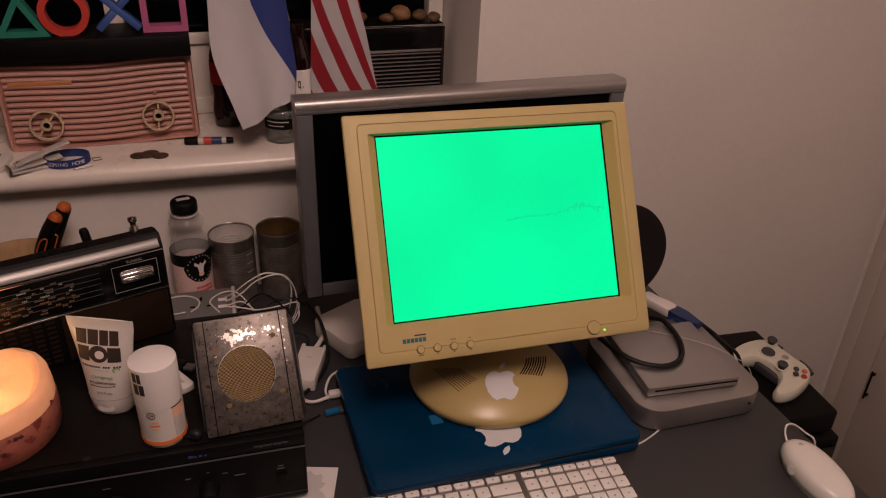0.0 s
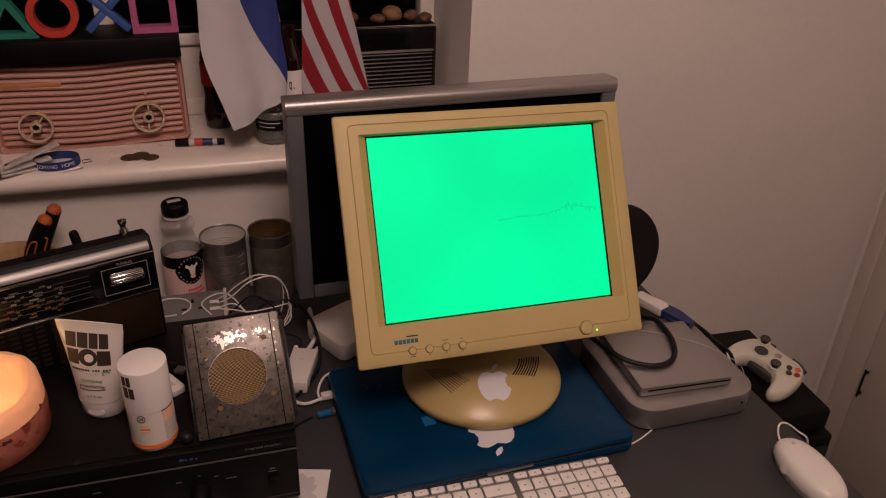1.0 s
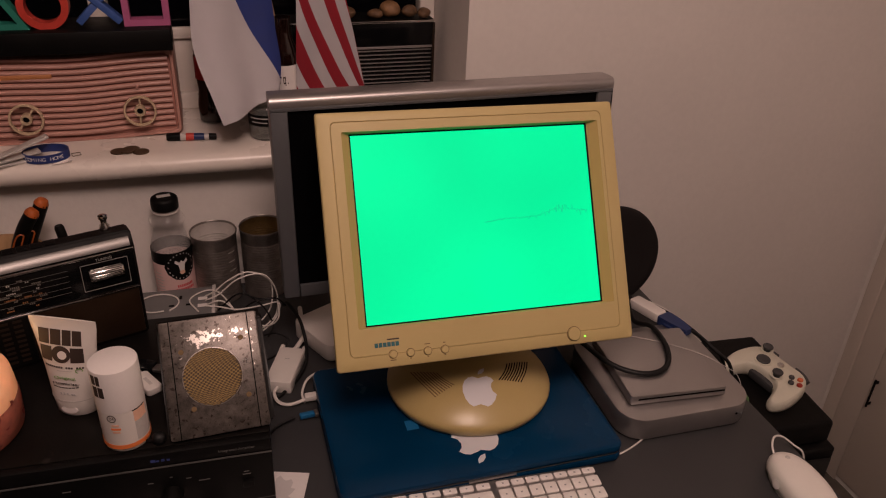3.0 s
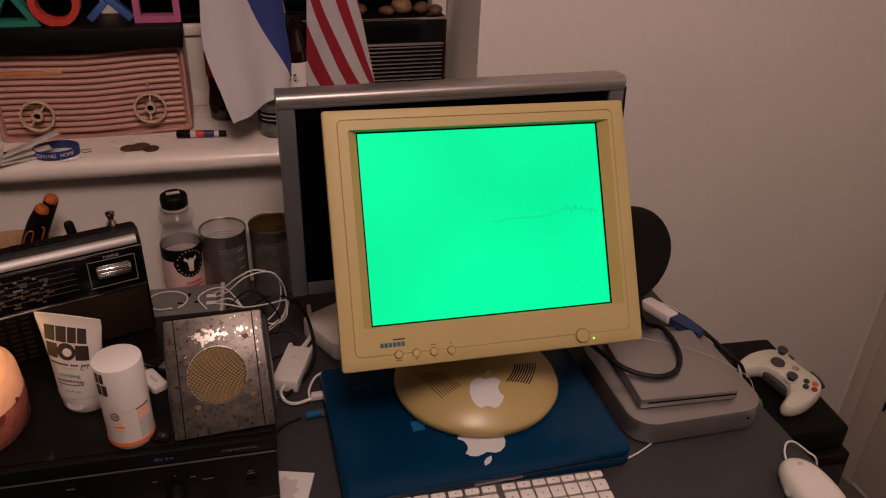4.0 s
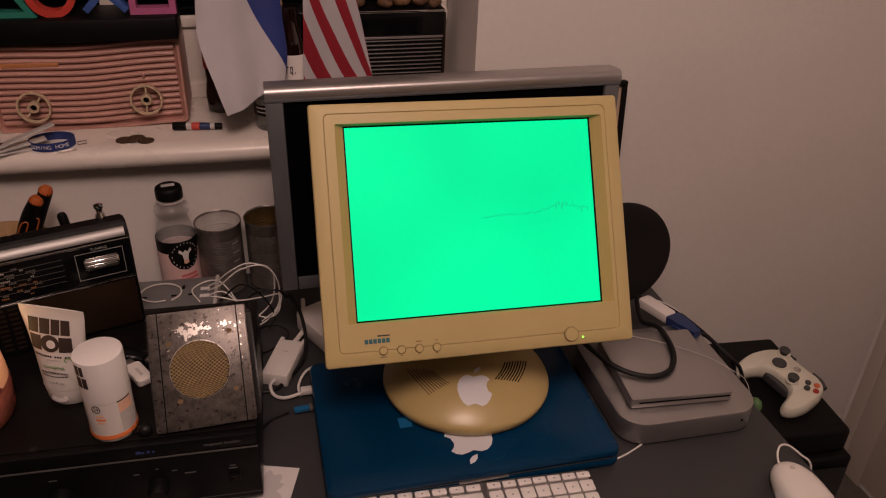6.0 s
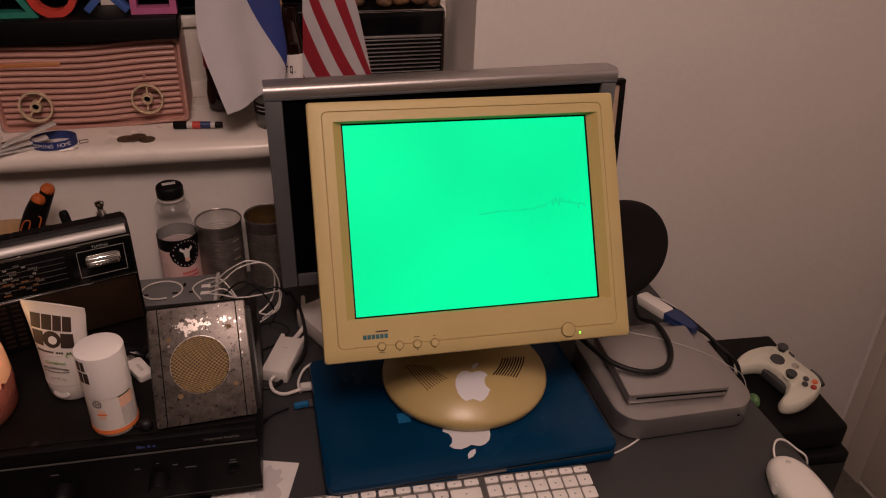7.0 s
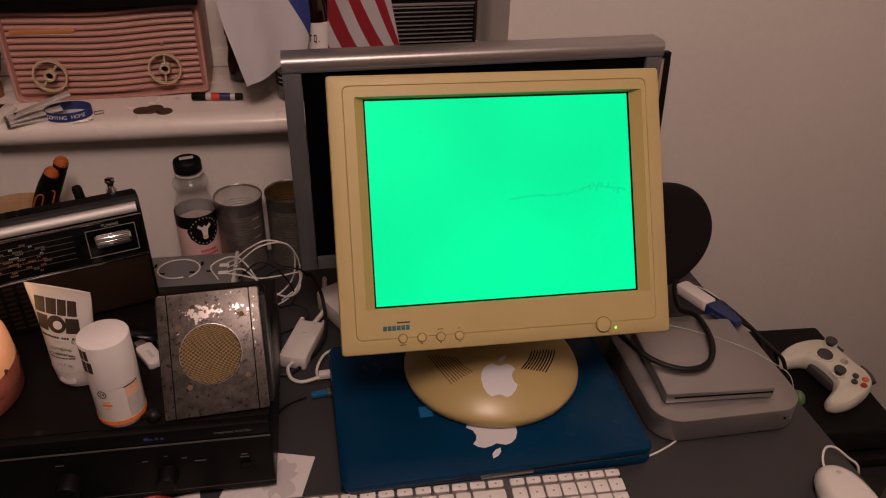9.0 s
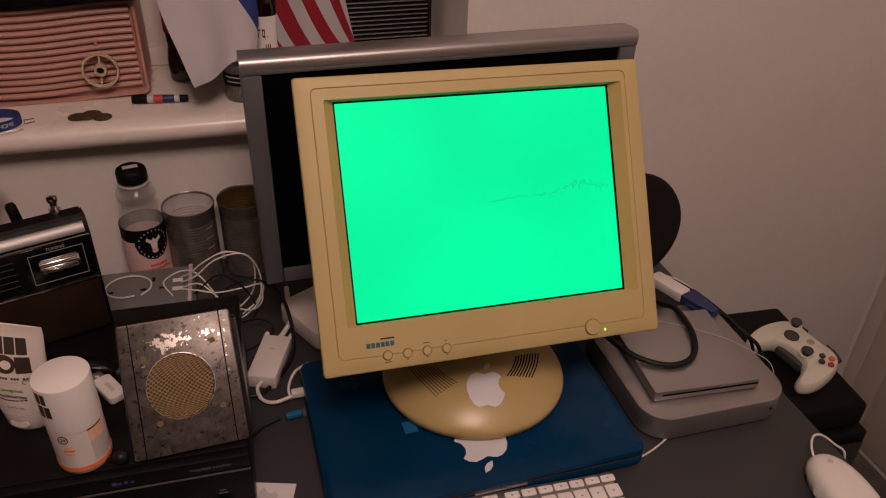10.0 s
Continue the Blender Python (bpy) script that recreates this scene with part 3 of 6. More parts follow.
neck = loft([[(0.045 * math.cos(2 * math.pi * i / 24) * f, 0.020 + y + 0.020 * f * math.sin(2 * math.pi * i / 24), z) for i in range(24)]
             for f, y, z in ((1.15, 0.0, 0.042), (1.0, 0.006, 0.065), (0.95, 0.028, 0.12), (0.95, 0.06, 0.19))])
part("neck", neck, "base_plastic", foot)

# ---- silver display behind ----
cin = thing("wide_display", "switched-off widescreen display with a silver frame", "monitor", pose(0.3130, 1.0385, 0.0006, 0, -0.45, -0.8))
CW = 0.2325
# strip below the bar's highlight, its shade painted as darker metal
part("front_face", box(-CW, CW, 0.0012, 0.044, 1.1432, 1.1478, 0.0008), "alu_shaded", cin)
prof = [(0.0012, 1.1479), (0.0008, 1.1500), (0.0008, 1.1545), (0.0018, 1.1578), (0.0042, 1.1602), (0.0075, 1.1614), (0.020, 1.1608), (0.040, 1.1588), (0.045, 1.1560), (0.045, 1.1480)]
part("top_bar", loft([[(x, y, z) for y, z in prof] for x in (-CW, -0.1, 0.1, CW)]), "alu_bar", cin, "rounded brushed silver top edge")
part("side_frame", box(-CW, -CW + 0.0215, 0.002, 0.044, 0.8715, 1.1428, 0.002), "alu_shaded", cin)
part("side_frame", box(CW - 0.0215, CW, 0.002, 0.044, 0.8715, 1.1428, 0.002), "alu_shaded", cin)
part("bottom_frame", box(-CW + 0.022, CW - 0.022, 0.002, 0.044, 0.8715, 0.8905, 0.002), "alu_shaded", cin)
part("panel", box(-CW + 0.022, CW - 0.022, 0.006, 0.040, 0.8910, 1.1428, 0.0), "lcd", cin, "black unlit screen")
part("stand_leg", box(-0.07, 0.07, 0.046, 0.052, 0.752, 1.02, 0.002), "alu", cin)
part("stand_foot", box(-0.07, 0.07, 0.047, 0.170, 0.7505, 0.757, 0.002), "alu", cin)

# ---- laptop in a blue case ----
lap = thing("laptop", "closed laptop in a translucent dark blue hard case", "laptop", pose(0.2805, 0.872, DESK, 0, 0, -0.6))
LW, LD = 0.366, 0.246
part("bottom_case", slab(LW, LD, 0.0005, 0.0125, 0.014, 0.004), "blue_shell", lap)
part("body", slab(LW - 0.004, LD - 0.004, 0.0126, 0.0146, 0.013, 0.0006), "grey_dark", lap)
part("lid_case", slab(LW, LD, 0.0147, 0.0268, 0.014, 0.005), "blue_shell", lap)
part("thumb_notch", slab(0.062, 0.004, 0.0128, 0.0152, 0.0015, 0.0005), "alu", lap, m=pose(0.004, -LD / 2 + 0.0012, 0.0))
part("fruit_mark", flat_shape([(-x, -y) for x, y in APPLE], 0.068, 0.0266, 0.0271), "logo_white", lap, "pale fruit-shaped mark", pose(0.000, -0.0650, 0))
part("fruit_mark_leaf", flat_shape([(-x, -y) for x, y in LEAF], 0.066, 0.0266, 0.0271), "logo_white", lap, m=pose(0.003, -0.0650, 0))
part("sticker", box(-0.081, -0.065, -0.030, -0.012, 0.0266, 0.0270, 0), "blue_bright", lap)

# ---- small computer and disc drive ----
mini = thing("small_computer", "square silver aluminium desktop computer with rounded corners", "computer", pose(0.5775, 0.8680, DESK, 0, 0, -1.5))
part("body", slab(0.197, 0.197, 0.003, 0.0365, 0.036, 0.0018, 12), "alu", mini)
part("foot_ring", slab(0.165, 0.165, 0.0, 0.0032, 0.05, 0.0004), "black", mini)
part("status_light", lathe([(0.0007, 0.0), (0.0007, 0.0005), (0.0, 0.0006)], 10), "led_white", mini, m=pose(0.0755, -0.0987, 0.0225, 90))
part("infrared_window", lathe([(0.0018, 0.0), (0.0018, 0.0005), (0.0, 0.0006)], 12), "slot", mini, m=pose(0.0680, -0.0987, 0.0225, 90))
drv = thing("disc_drive", "slim square silver slot-loading disc drive", "disc drive", pose(0.5725, 0.8655, DESK + 0.0368, 0, 0, -5))
part("body", slab(0.1415, 0.141, 0.0025, 0.0172, 0.0045, 0.0016), "alu", drv)
part("foot_pad", slab(0.130, 0.130, 0.0, 0.0026, 0.004, 0.0003), "slot", drv)
part("slot", box(-0.060, 0.067, -0.0711, -0.0700, 0.0100, 0.0122, 0), "slot", drv, "thin black disc slot")

# ---- keyboard ----
kb = thing("keyboard", "thin aluminium keyboard with white keys", "keyboard", pose(0.192, 0.698, DESK, 0, 0, -3.6))
part("plate", box(-0.215, 0.215, -0.057, 0.057, 0.001, 0.0085, 0.0015), "alu", kb, m=pose(0, 0, 0.0015, 1.5))
key_bm = {}


def key(x, y, w, d):
    k = (round(w, 4), round(d, 4))
    if k not in key_bm:
        ob = part("key", slab(w, d, 0.0, 0.0022, 0.0018, 0.0004, 3), "key", kb)
        key_bm[k] = ob.data
    else:
        ob = new("key", key_bm[k])
        ob.parent = kb
    ob.matrix_basis = pose(0, 0, 0.0015, 1.5) @ pose(x, y, 0.0085)
    part("legend", box(-0.0011, 0.0011, -0.0010, 0.0010, 0.0021, 0.0024, 0), "key_mark", ob)
    return ob


P = 0.01905
for i in range(14):
    key(-0.2045 + 0.0205 * (i + 0.5), 0.0478, 0.0172, 0.0088)
for r in range(1, 6):
    y = 0.0478 - 0.0168 - P * (r - 1)
    n = 14 if r == 1 else 13
    for i in range(n):
        last = i == n - 1
        x0 = -0.2045 + P * i + (0.0 if r == 1 else 0.004 * r * (i > 0))
        x1 = 0.0825 if last else -0.2045 + P * (i + 1) + (0.0 if r == 1 else 0.004 * r)
        key((x0 + x1) / 2, y, x1 - x0 - 0.0026, 0.0162)
    for i in range(3):
        if r in (1, 2) or r == 5 or (r == 4 and i == 1):
            key(0.0965 + P * (i + 0.03), y, 0.0164, 0.0162)
    for i in range(4):
        key(0.1535 + P * 0.9676 * i, y, 0.0164, 0.0162)
for i in range(3):
    key(0.0965 + P * (i + 0.03), 0.0478, 0.0164, 0.0088)
for i in range(4):
    key(0.1535 + P * 0.9676 * i, 0.0478, 0.0164, 0.0088)

# ---- mouse ----
mo = thing("mouse", "white glossy pill-shaped computer mouse", "mouse", pose(0.6480, 0.6370, DESK, 0, 0, -3) @ Matrix.Diagonal((0.97, 1.0, 1.0, 1.0)))


def mouse_ring(f, z, shift=0.0):
    return [((0.0302 * f) * math.copysign(abs(math.cos(a)) ** 0.85, math.cos(a)), (0.0565 * f) * math.copysign(abs(math.sin(a)) ** 0.9, math.sin(a)) + shift, z)
            for a in [2 * math.pi * i / 48 for i in range(48)]]


part("shell", loft([mouse_ring(f, z) for f, z in ((0.95, 0.006), (0.995, 0.009), (1.0, 0.013), (0.985, 0.018), (0.94, 0.0225), (0.86, 0.0260), (0.74, 0.0285), (0.58, 0.0300), (0.38, 0.0310), (0.18, 0.0315), (0.04, 0.0316))]), "white_plastic", mo)
part("sole", loft([mouse_ring(0.90, 0.0002), mouse_ring(0.93, 0.0058)]), "grey_print", mo)
part("scroll_ball", lathe([(0.0036, 0.0), (0.0030, 0.0016), (0.0016, 0.0025), (0.0, 0.0027)], 16), "grey_print", mo, m=pose(0.0, 0.036, 0.0283))
part("side_button", lathe([(0.0065, -0.001), (0.0060, 0.0008), (0.0, 0.0012)], 18), "white_matt", mo, m=pose(-0.0295, 0.012, 0.0135, 0, -80, 0))
part("cord", sweep([(0.0, 0.054, 0.010), (0.003, 0.068, 0.018), (0.013, 0.079, 0.022), (0.027, 0.080, 0.019), (0.042, 0.072, 0.009), (0.0545, 0.064, -0.002), (0.0585, 0.060, -0.04), (0.0585, 0.054, -0.12)], 0.0014), "white_plastic", mo)

# ---- amplifier ----
amp = thing("amplifier", "black hi-fi amplifier with a dusty top on the desk", "amplifier", pose(-0.1835, 0.9285, DESK, 0, 0, -2.5))
AW, AD = 0.2155, 0.133
part("case", box(-AW, AW, -AD + 0.012, AD, 0.0103, 0.1065, 0.0015), "black_metal", amp)
part("front_panel", box(-AW, AW, -AD, -AD + 0.0118, 0.0110, 0.0870, 0.0015), "black", amp)
part("top_strip", box(-AW, AW, -AD + 0.001, -AD + 0.0118, 0.0885, 0.1060, 0.002), "black", amp)
part("trim_line", box(-AW, AW, -AD - 0.0006, -AD + 0.001, 0.0868, 0.0880, 0), "trim_dim", amp)
part("trim_line", box(-AW, AW, -AD - 0.0004, -AD + 0.001, 0.0178, 0.0184, 0), "trim_dim", amp)
writing("lettering", "Integrated Amplifier", 0.0048, "scale_print", amp, pose(0.178, -AD + 0.0004, 0.0975) @ FRONT)
for i, (w, h) in enumerate(((0.005, 0.0036), (0.0030, 0.0022), (0.0032, 0.0030), (0.0030, 0.0024))):
    part("maker_mark", box(0.088 + 0.0055 * i, 0.088 + 0.0055 * i + w, -AD + 0.0006, -AD + 0.002, 0.0950, 0.0950 + h, 0), "amp_blue", amp)
for kx, kr in ((-0.130, 0.017), (0.005, 0.013), (0.105, 0.011)):
    k = part("knob", lathe([(kr * 1.05, 0.0), (kr, 0.004), (kr * 0.95, 0.017), (kr * 0.85, 0.019), (0.0, 0.019)], 28), "black", amp, m=pose(kx, -AD, 0.046, 90))
for bx, bz, w in ((-0.130, 0.076, 0.014), (0.000, 0.072, 0.014), (0.084, 0.066, 0.010), (0.106, 0.071, 0.005), (0.124, 0.066, 0.009), (0.140, 0.060, 0.020), (0.186, 0.063, 0.010), (0.186, 0.059, 0.015)):
    part("printed_mark", box(bx - w * 0.3, bx + w * 0.3, -AD - 0.0004, -AD + 0.001, bz - 0.0006, bz + 0.0006, 0), "scale_print", amp)
part("push_button", box(0.181, 0.193, -AD - 0.006, -AD, 0.043, 0.051, 0.001), "black", amp)
for fx, fy in ((-0.18, -0.095), (0.18, -0.095), (-0.18, 0.095), (0.18, 0.095)):
    part("foot", lathe([(0.016, 0.0), (0.018, 0.004), (0.018, 0.0102)], 20), "black_rubber", amp, m=pose(fx, fy, 0))
ATOP = DESK + 0.1068

# ---- worn steel speaker ----
spk = thing("intercom_speaker", "worn steel desk speaker with a round brass grille", "speaker", pose(-0.025, 0.8065, ATOP, 0, 0, 1.5))
SA = math.atan2(0.105, 0.083)   # slope of the sloping front
case = loft([[(x, y, z) for y, z in ((0.006, 0.0005), (0.080, 0.0945), (0.100, 0.0945), (0.128, 0.0005))] for x in (-0.056, 0.0595)])
bmesh.ops.bevel(case, geom=case.edges[:], offset=0.002, segments=2, affect="EDGES")
part("case", case, "black_metal", spk)
FACE = Matrix.Translation((0.001, 0.0, 0.001)) @ Matrix.Rotation(SA, 4, "X")   # local x right, y up the slope, z outwards
PH = 0.1305
face = part("face_plate", slab(0.107, PH, 0.0, 0.0045, 0.003, 0.0012), "face_plate", spk, "rust-stained steel face plate", FACE @ pose(-0.0008, PH / 2, 0.001))
for gx in (-0.0425, 0.0425):
    part("seam", box(gx - 0.0006, gx + 0.0006, -PH / 2, PH / 2, 0.0044, 0.0047, 0), "slot", face)
grille = part("grille", lathe([(0.0318, 0.0044), (0.0318, 0.0049), (0.0, 0.0049)], 48), "mesh_dark", face, "round brass mesh grille", pose(-0.002, -0.0015, 0))
part("grille_rim", lathe([(0.0316, 0.0044), (0.0316, 0.0054), (0.0325, 0.0052), (0.0325, 0.0044)], 48, (False, False)), "bare_steel", grille)
mesh = bmesh.new()
for j in range(-15, 16):
    y = j * 0.00205
    half = math.sqrt(max(0.0, 0.0313 ** 2 - y * y))
    n = int(2 * half / 0.0024)
    for i in range(n):
        x = -half + 0.0024 * (i + 0.5)
        up = 0.0006 if (i + j) % 2 else -0.0006
        box(x - 0.00125, x + 0.00125, y - 0.0005 + up, y + 0.0005 + up, 0.0049, 0.0056, 0, bm=mesh)
part("wire_weave", mesh, "brass_mesh", grille, smooth=False)
for sx, sy in ((-0.0325, 0.030), (0.0330, 0.037), (-0.026, -0.034), (0.034, -0.028)):
    part("rivet", lathe([(0.0030, 0.0044), (0.0026, 0.0050), (0.0, 0.0051)], 14), "groove", face, m=pose(sx, sy, 0))

def blotch(cx, cy, rx, ry, teeth=46, seed=0):
    rg = random.Random(seed)
    ph = [rg.random() * 6.28 for _ in range(8)]
    pts = []
    for i in range(teeth):
        a = 2 * math.pi * i / teeth
        k = 1 + 0.20 * math.sin(3 * a + ph[0]) + 0.16 * math.sin(5 * a + ph[1]) + 0.16 * math.sin(9 * a + ph[2]) + 0.18 * (rg.random() - 0.5)
        pts.append((cx + rx * k * math.cos(a), cy + ry * k * math.sin(a)))
    return pts


# ---- portable radio on the amplifier ----
rad = thing("portable_radio", "black and silver portable radio with a wide tuning scale", "radio", pose(-0.106, 1.027, ATOP, 0, 0, 16.5))
RW = 0.305
body = loft([[(x, y, z) for y, z in ((0.0, 0.0005), (0.0, 0.1310), (0.0080, 0.1460), (0.0110, 0.1485), (0.034, 0.1470), (0.038, 0.143), (0.038, 0.0005))] for x in (-RW, 0.0)])
bmesh.ops.bevel(body, geom=body.edges[:], offset=0.0025, segments=2, affect="EDGES")
part("case", body, "black", rad)
part("top_strip", loft([[(x, y, z) for y, z in ((0.0002, 0.1325), (-0.0014, 0.1335), (-0.0004, 0.1362), (0.0040, 0.1425), (0.0058, 0.1432), (0.0075, 0.1420))] for x in (-RW + 0.004, -0.005)]), "satin_grey", rad, "satin silver control strip")
part("chrome_line", box(-RW + 0.002, -0.002, -0.0030, 0.001, 0.1275, 0.1312, 0.001), "chrome", rad)
part("chrome_line", box(-RW + 0.002, -0.002, -0.0030, 0.001, 0.0725, 0.0755, 0.001), "chrome", rad)
dial = part("dial_panel", box(-RW + 0.003, -0.003, -0.0014, 0.001, 0.0760, 0.1270, 0.0005), "black_gloss", rad, "black tuning scale with fine lettering")
part("lower_panel", box(-0.132, -0.004, -0.0014, 0.001, 0.006, 0.0720, 0.0008), "brown_panel", rad, "dark brown glossy panel")
grl = part("speaker_grille", box(-RW + 0.003, -0.1325, -0.0014, 0.001, 0.006, 0.0720, 0.0008), "black", rad)
for i in range(9):
    for j in range(11):
        part("grille_slot", box(-RW + 0.010 + 0.0145 * j, -RW + 0.020 + 0.0145 * j, -0.0018, -0.0012, 0.010 + 0.0070 * i, 0.0132 + 0.0070 * i, 0), "brown_panel", grl)
for x0, x1, z0, z1 in ((-0.066, -0.011, 0.1195, 0.1200), (-0.066, -0.011, 0.0835, 0.0840), (-0.066, -0.0655, 0.0840, 0.1195), (-0.0115, -0.011, 0.0840, 0.1195)):
    part("window_outline", box(x0, x1, -0.0018, -0.0012, z0, z1, 0), "amp_print", dial)
writing("lettering", "TUNING", 0.0050, "amp_print", dial, pose(-0.038, -0.0016, 0.1232) @ FRONT)
wheel = part("tuning_wheel", lathe([(0.0, -0.020), (0.0075, -0.020), (0.0085, -0.018), (0.0085, 0.018), (0.0075, 0.020), (0.0, 0.020)], 26), "chrome", rad, "ribbed chrome tuning wheel", pose(-0.0375, 0.001, 0.1035, 0, 90, 0))
for i in range(26):
    a = 2 * math.pi * i / 26
    part("wheel_rib", box(-0.0005, 0.0005, -0.0004, 0.0004, -0.0178, 0.0178, 0), "chrome", wheel, m=pose(0.0086 * math.cos(a), 0.0086 * math.sin(a), 0))
rng = random.Random(3)
for row, (z, mat, n) in enumerate(((0.1200, "scale_print", 5), (0.1165, "amp_print", 7), (0.1128, "scale_print", 9), (0.1092, "scale_print", 8), (0.1055, "amp_print", 8), (0.1015, "scale_print", 9), (0.0975, "scale_orange", 10), (0.0940, "scale_print", 8), (0.0903, "scale_orange", 9), (0.0865, "scale_print", 7), (0.0828, "scale_orange", 6))):
    for i in range(n):
        x = -RW + 0.014 + 0.19 * (i + rng.random() * 0.45) / n
        for k in range(rng.randint(2, 5)):   # short groups of figures
            part("scale_mark", box(x + 0.0021 * k, x + 0.0021 * k + 0.0014, -0.0018, -0.0012, z - 0.0009, z + 0.0009, 0), mat, dial)
for i in range(60):
    part("scale_tick", box(-RW + 0.014 + 0.0031 * i, -RW + 0.0144 + 0.0031 * i, -0.0017, -0.0012, 0.0957, 0.0957 + (0.0016 if i % 5 else 0.0026), 0), "scale_orange", dial)
for z in (0.1182, 0.1110, 0.1035, 0.0957, 0.0884):
    part("scale_line", box(-RW + 0.01, -0.080, -0.0017, -0.0012, z - 0.00015, z + 0.00015, 0), "scale_print", dial)
part("aerial_tip", lathe([(0.0045, 0.0), (0.0058, 0.004), (0.0058, 0.010), (0.0036, 0.013), (0.0034, 0.018), (0.0052, 0.021), (0.0052, 0.025), (0.0, 0.0262)], 20), "chrome", rad, "chrome tip of the folded aerial", pose(-0.026, 0.027, 0.1440) @ Matrix.Diagonal((1.05, 1.05, 0.92, 1.0)))
for x in (-0.09, -0.105, -0.12, -0.135):
    part("band_key", box(x - 0.006, x + 0.006, 0.016, 0.028, 0.1470, 0.1500, 0.001), "black", rad)

# ---- candle ----
can = thing("pillar_candle", "thick lit pillar candle with red-brown petals in the wax", "candle", pose(-0.3035, 0.8790, ATOP) @ Matrix.Diagonal((1.15, 1.15, 0.97, 1.0)))
prof = [(0.057, 0.0005), (0.060, 0.004), (0.0610, 0.030), (0.0605, 0.050), (0.0592, 0.060), (0.0560, 0.0665), (0.0515, 0.0685), (0.0470, 0.0660), (0.0435, 0.0580), (0.0405, 0.0480), (0.036, 0.044), (0.02, 0.042), (0.0, 0.042)]
wax = part("wax", lathe(prof, 48), "wax", can, "cream wax with added flame glow and a melted hollow")
for v in wax.data.vertices:
    a = math.atan2(v.co.y, v.co.x)
    if v.co.z > 0.055:
        v.co.z += 0.004 * math.sin(a * 1.0 + 1.2) + 0.0012 * math.sin(5 * a)
part("petal_layer", lathe([(0.0572, 0.0004), (0.0602, 0.004), (0.0617, 0.030), (0.0615, 0.040), (0.0606, 0.044)], 48, (False, False)), "wax_low", can, "darker rose-brown wax layer")
for v in can.children[-1].data.vertices:
    if v.co.z > 0.035:
        v.co.z += 0.006 * math.sin(2.3 * math.atan2(v.co.y, v.co.x)) + 0.004 * noise.noise(v.co * 90)
part("wick", sweep([(0, 0, 0.041), (0.001, 0, 0.048), (0.003, 0.001, 0.053)], 0.0012, 6, 3), "wick", can)
part("flame", lathe([(0.0, 0.050), (0.0032, 0.054), (0.0045, 0.059), (0.0036, 0.067), (0.0016, 0.075), (0.0, 0.080)], 16), "flame", can, "small bright flame")
rng = random.Random(8)
for i in range(22):
    a, z = rng.uniform(-115, 35), rng.choice((rng.uniform(0.036, 0.050), rng.uniform(0.016, 0.036)))
    sa, sz = rng.uniform(1.5, 4.5), rng.uniform(0.0012, 0.0036)
    rim = blotch(0, 0, 1, 1, 18, 50 + i)
    cen = [(0.0621 * math.cos(radians(a + sa * u * f)), 0.0621 * math.sin(radians(a + sa * u * f)), z + sz * w * f) for f in (1.0, 0.5, 0.1) for u, w in rim]
    part("petal", loft([cen[0:18], cen[18:36], cen[36:54]], (False, True)), "petal" if i % 3 else "petal_dark", can)

# ---- moisturiser tube ----
tube = thing("moisturiser_tube", "white squeeze tube of moisturiser standing on its cap", "tube", pose(-0.1787, 0.8948, ATOP + 0.0004, -0.3, 1.2, -22.7) @ Matrix.Diagonal((1.0, 1.0, 0.905, 1.0)))


def oval(rx, ry, z, n=36):
    return [(rx * math.cos(2 * math.pi * i / n), ry * math.sin(2 * math.pi * i / n), z) for i in range(n)]


part("cap", loft([oval(0.0230, 0.0180, 0.0005), oval(0.0242, 0.0192, 0.003), oval(0.0264, 0.0206, 0.0235), oval(0.0260, 0.0203, 0.0250)]), "white_plastic", tube)
part("cap_seam", loft([oval(0.0261, 0.0204, 0.0247), oval(0.0268, 0.0211, 0.0248), oval(0.0268, 0.0211, 0.0252), oval(0.0261, 0.0204, 0.0253)], (False, False)), "grey_print", tube)
part("cap_notch", lathe([(0.0100, 0.0), (0.0095, 0.0006), (0.0, 0.0008)], 20, sy=0.55), "white_matt", tube, m=pose(0.0, -0.0193, 0.0110, 84))
HALF = [(0.0262, 0.0208, 0.0254), (0.0270, 0.0202, 0.038), (0.0290, 0.0172, 0.06), (0.0322, 0.0125, 0.085), (0.0354, 0.0072, 0.108), (0.0374, 0.0030, 0.121), (0.0378, 0.0013, 0.126), (0.0380, 0.0012, 0.134)]
part("body", loft([oval(*h) for h in HALF]), "white_plastic", tube)


def tube_y(x, z):
    for (a0, b0, z0), (a1, b1, z1) in zip(HALF, HALF[1:]):
        if z0 <= z <= z1:
            t = (z - z0) / (z1 - z0)
            a, b = a0 + (a1 - a0) * t, b0 + (b1 - b0) * t
            return -b * math.sqrt(max(0.0, 1 - (x / a) ** 2)) - 0.0003
    return -0.02


def tube_print(x0, x1, z0, z1, mat, name="printed_block"):
    k = 5
    return part(name, loft([[(x0 + (x1 - x0) * i / k, tube_y(x0 + (x1 - x0) * i / k, z) - d, z) for z, d in ((z0, 0), (z0, 0.0003), (z1, 0.0003), (z1, 0))] for i in range(k + 1)]), mat, tube)


# heavy maker's mark, kept as plain blocks, a disc among them
for x0, x1 in ((-0.0275, -0.0150), (-0.0135, -0.0015), (0.0000, 0.0098), (0.0112, 0.0212)):
    tube_print(x0, x1, 0.1015, 0.1200, "dark_print")
for x0, x1 in ((-0.0265, -0.0125), (0.0085, 0.0225)):
    tube_print(x0, x1, 0.0795, 0.0985, "dark_print")


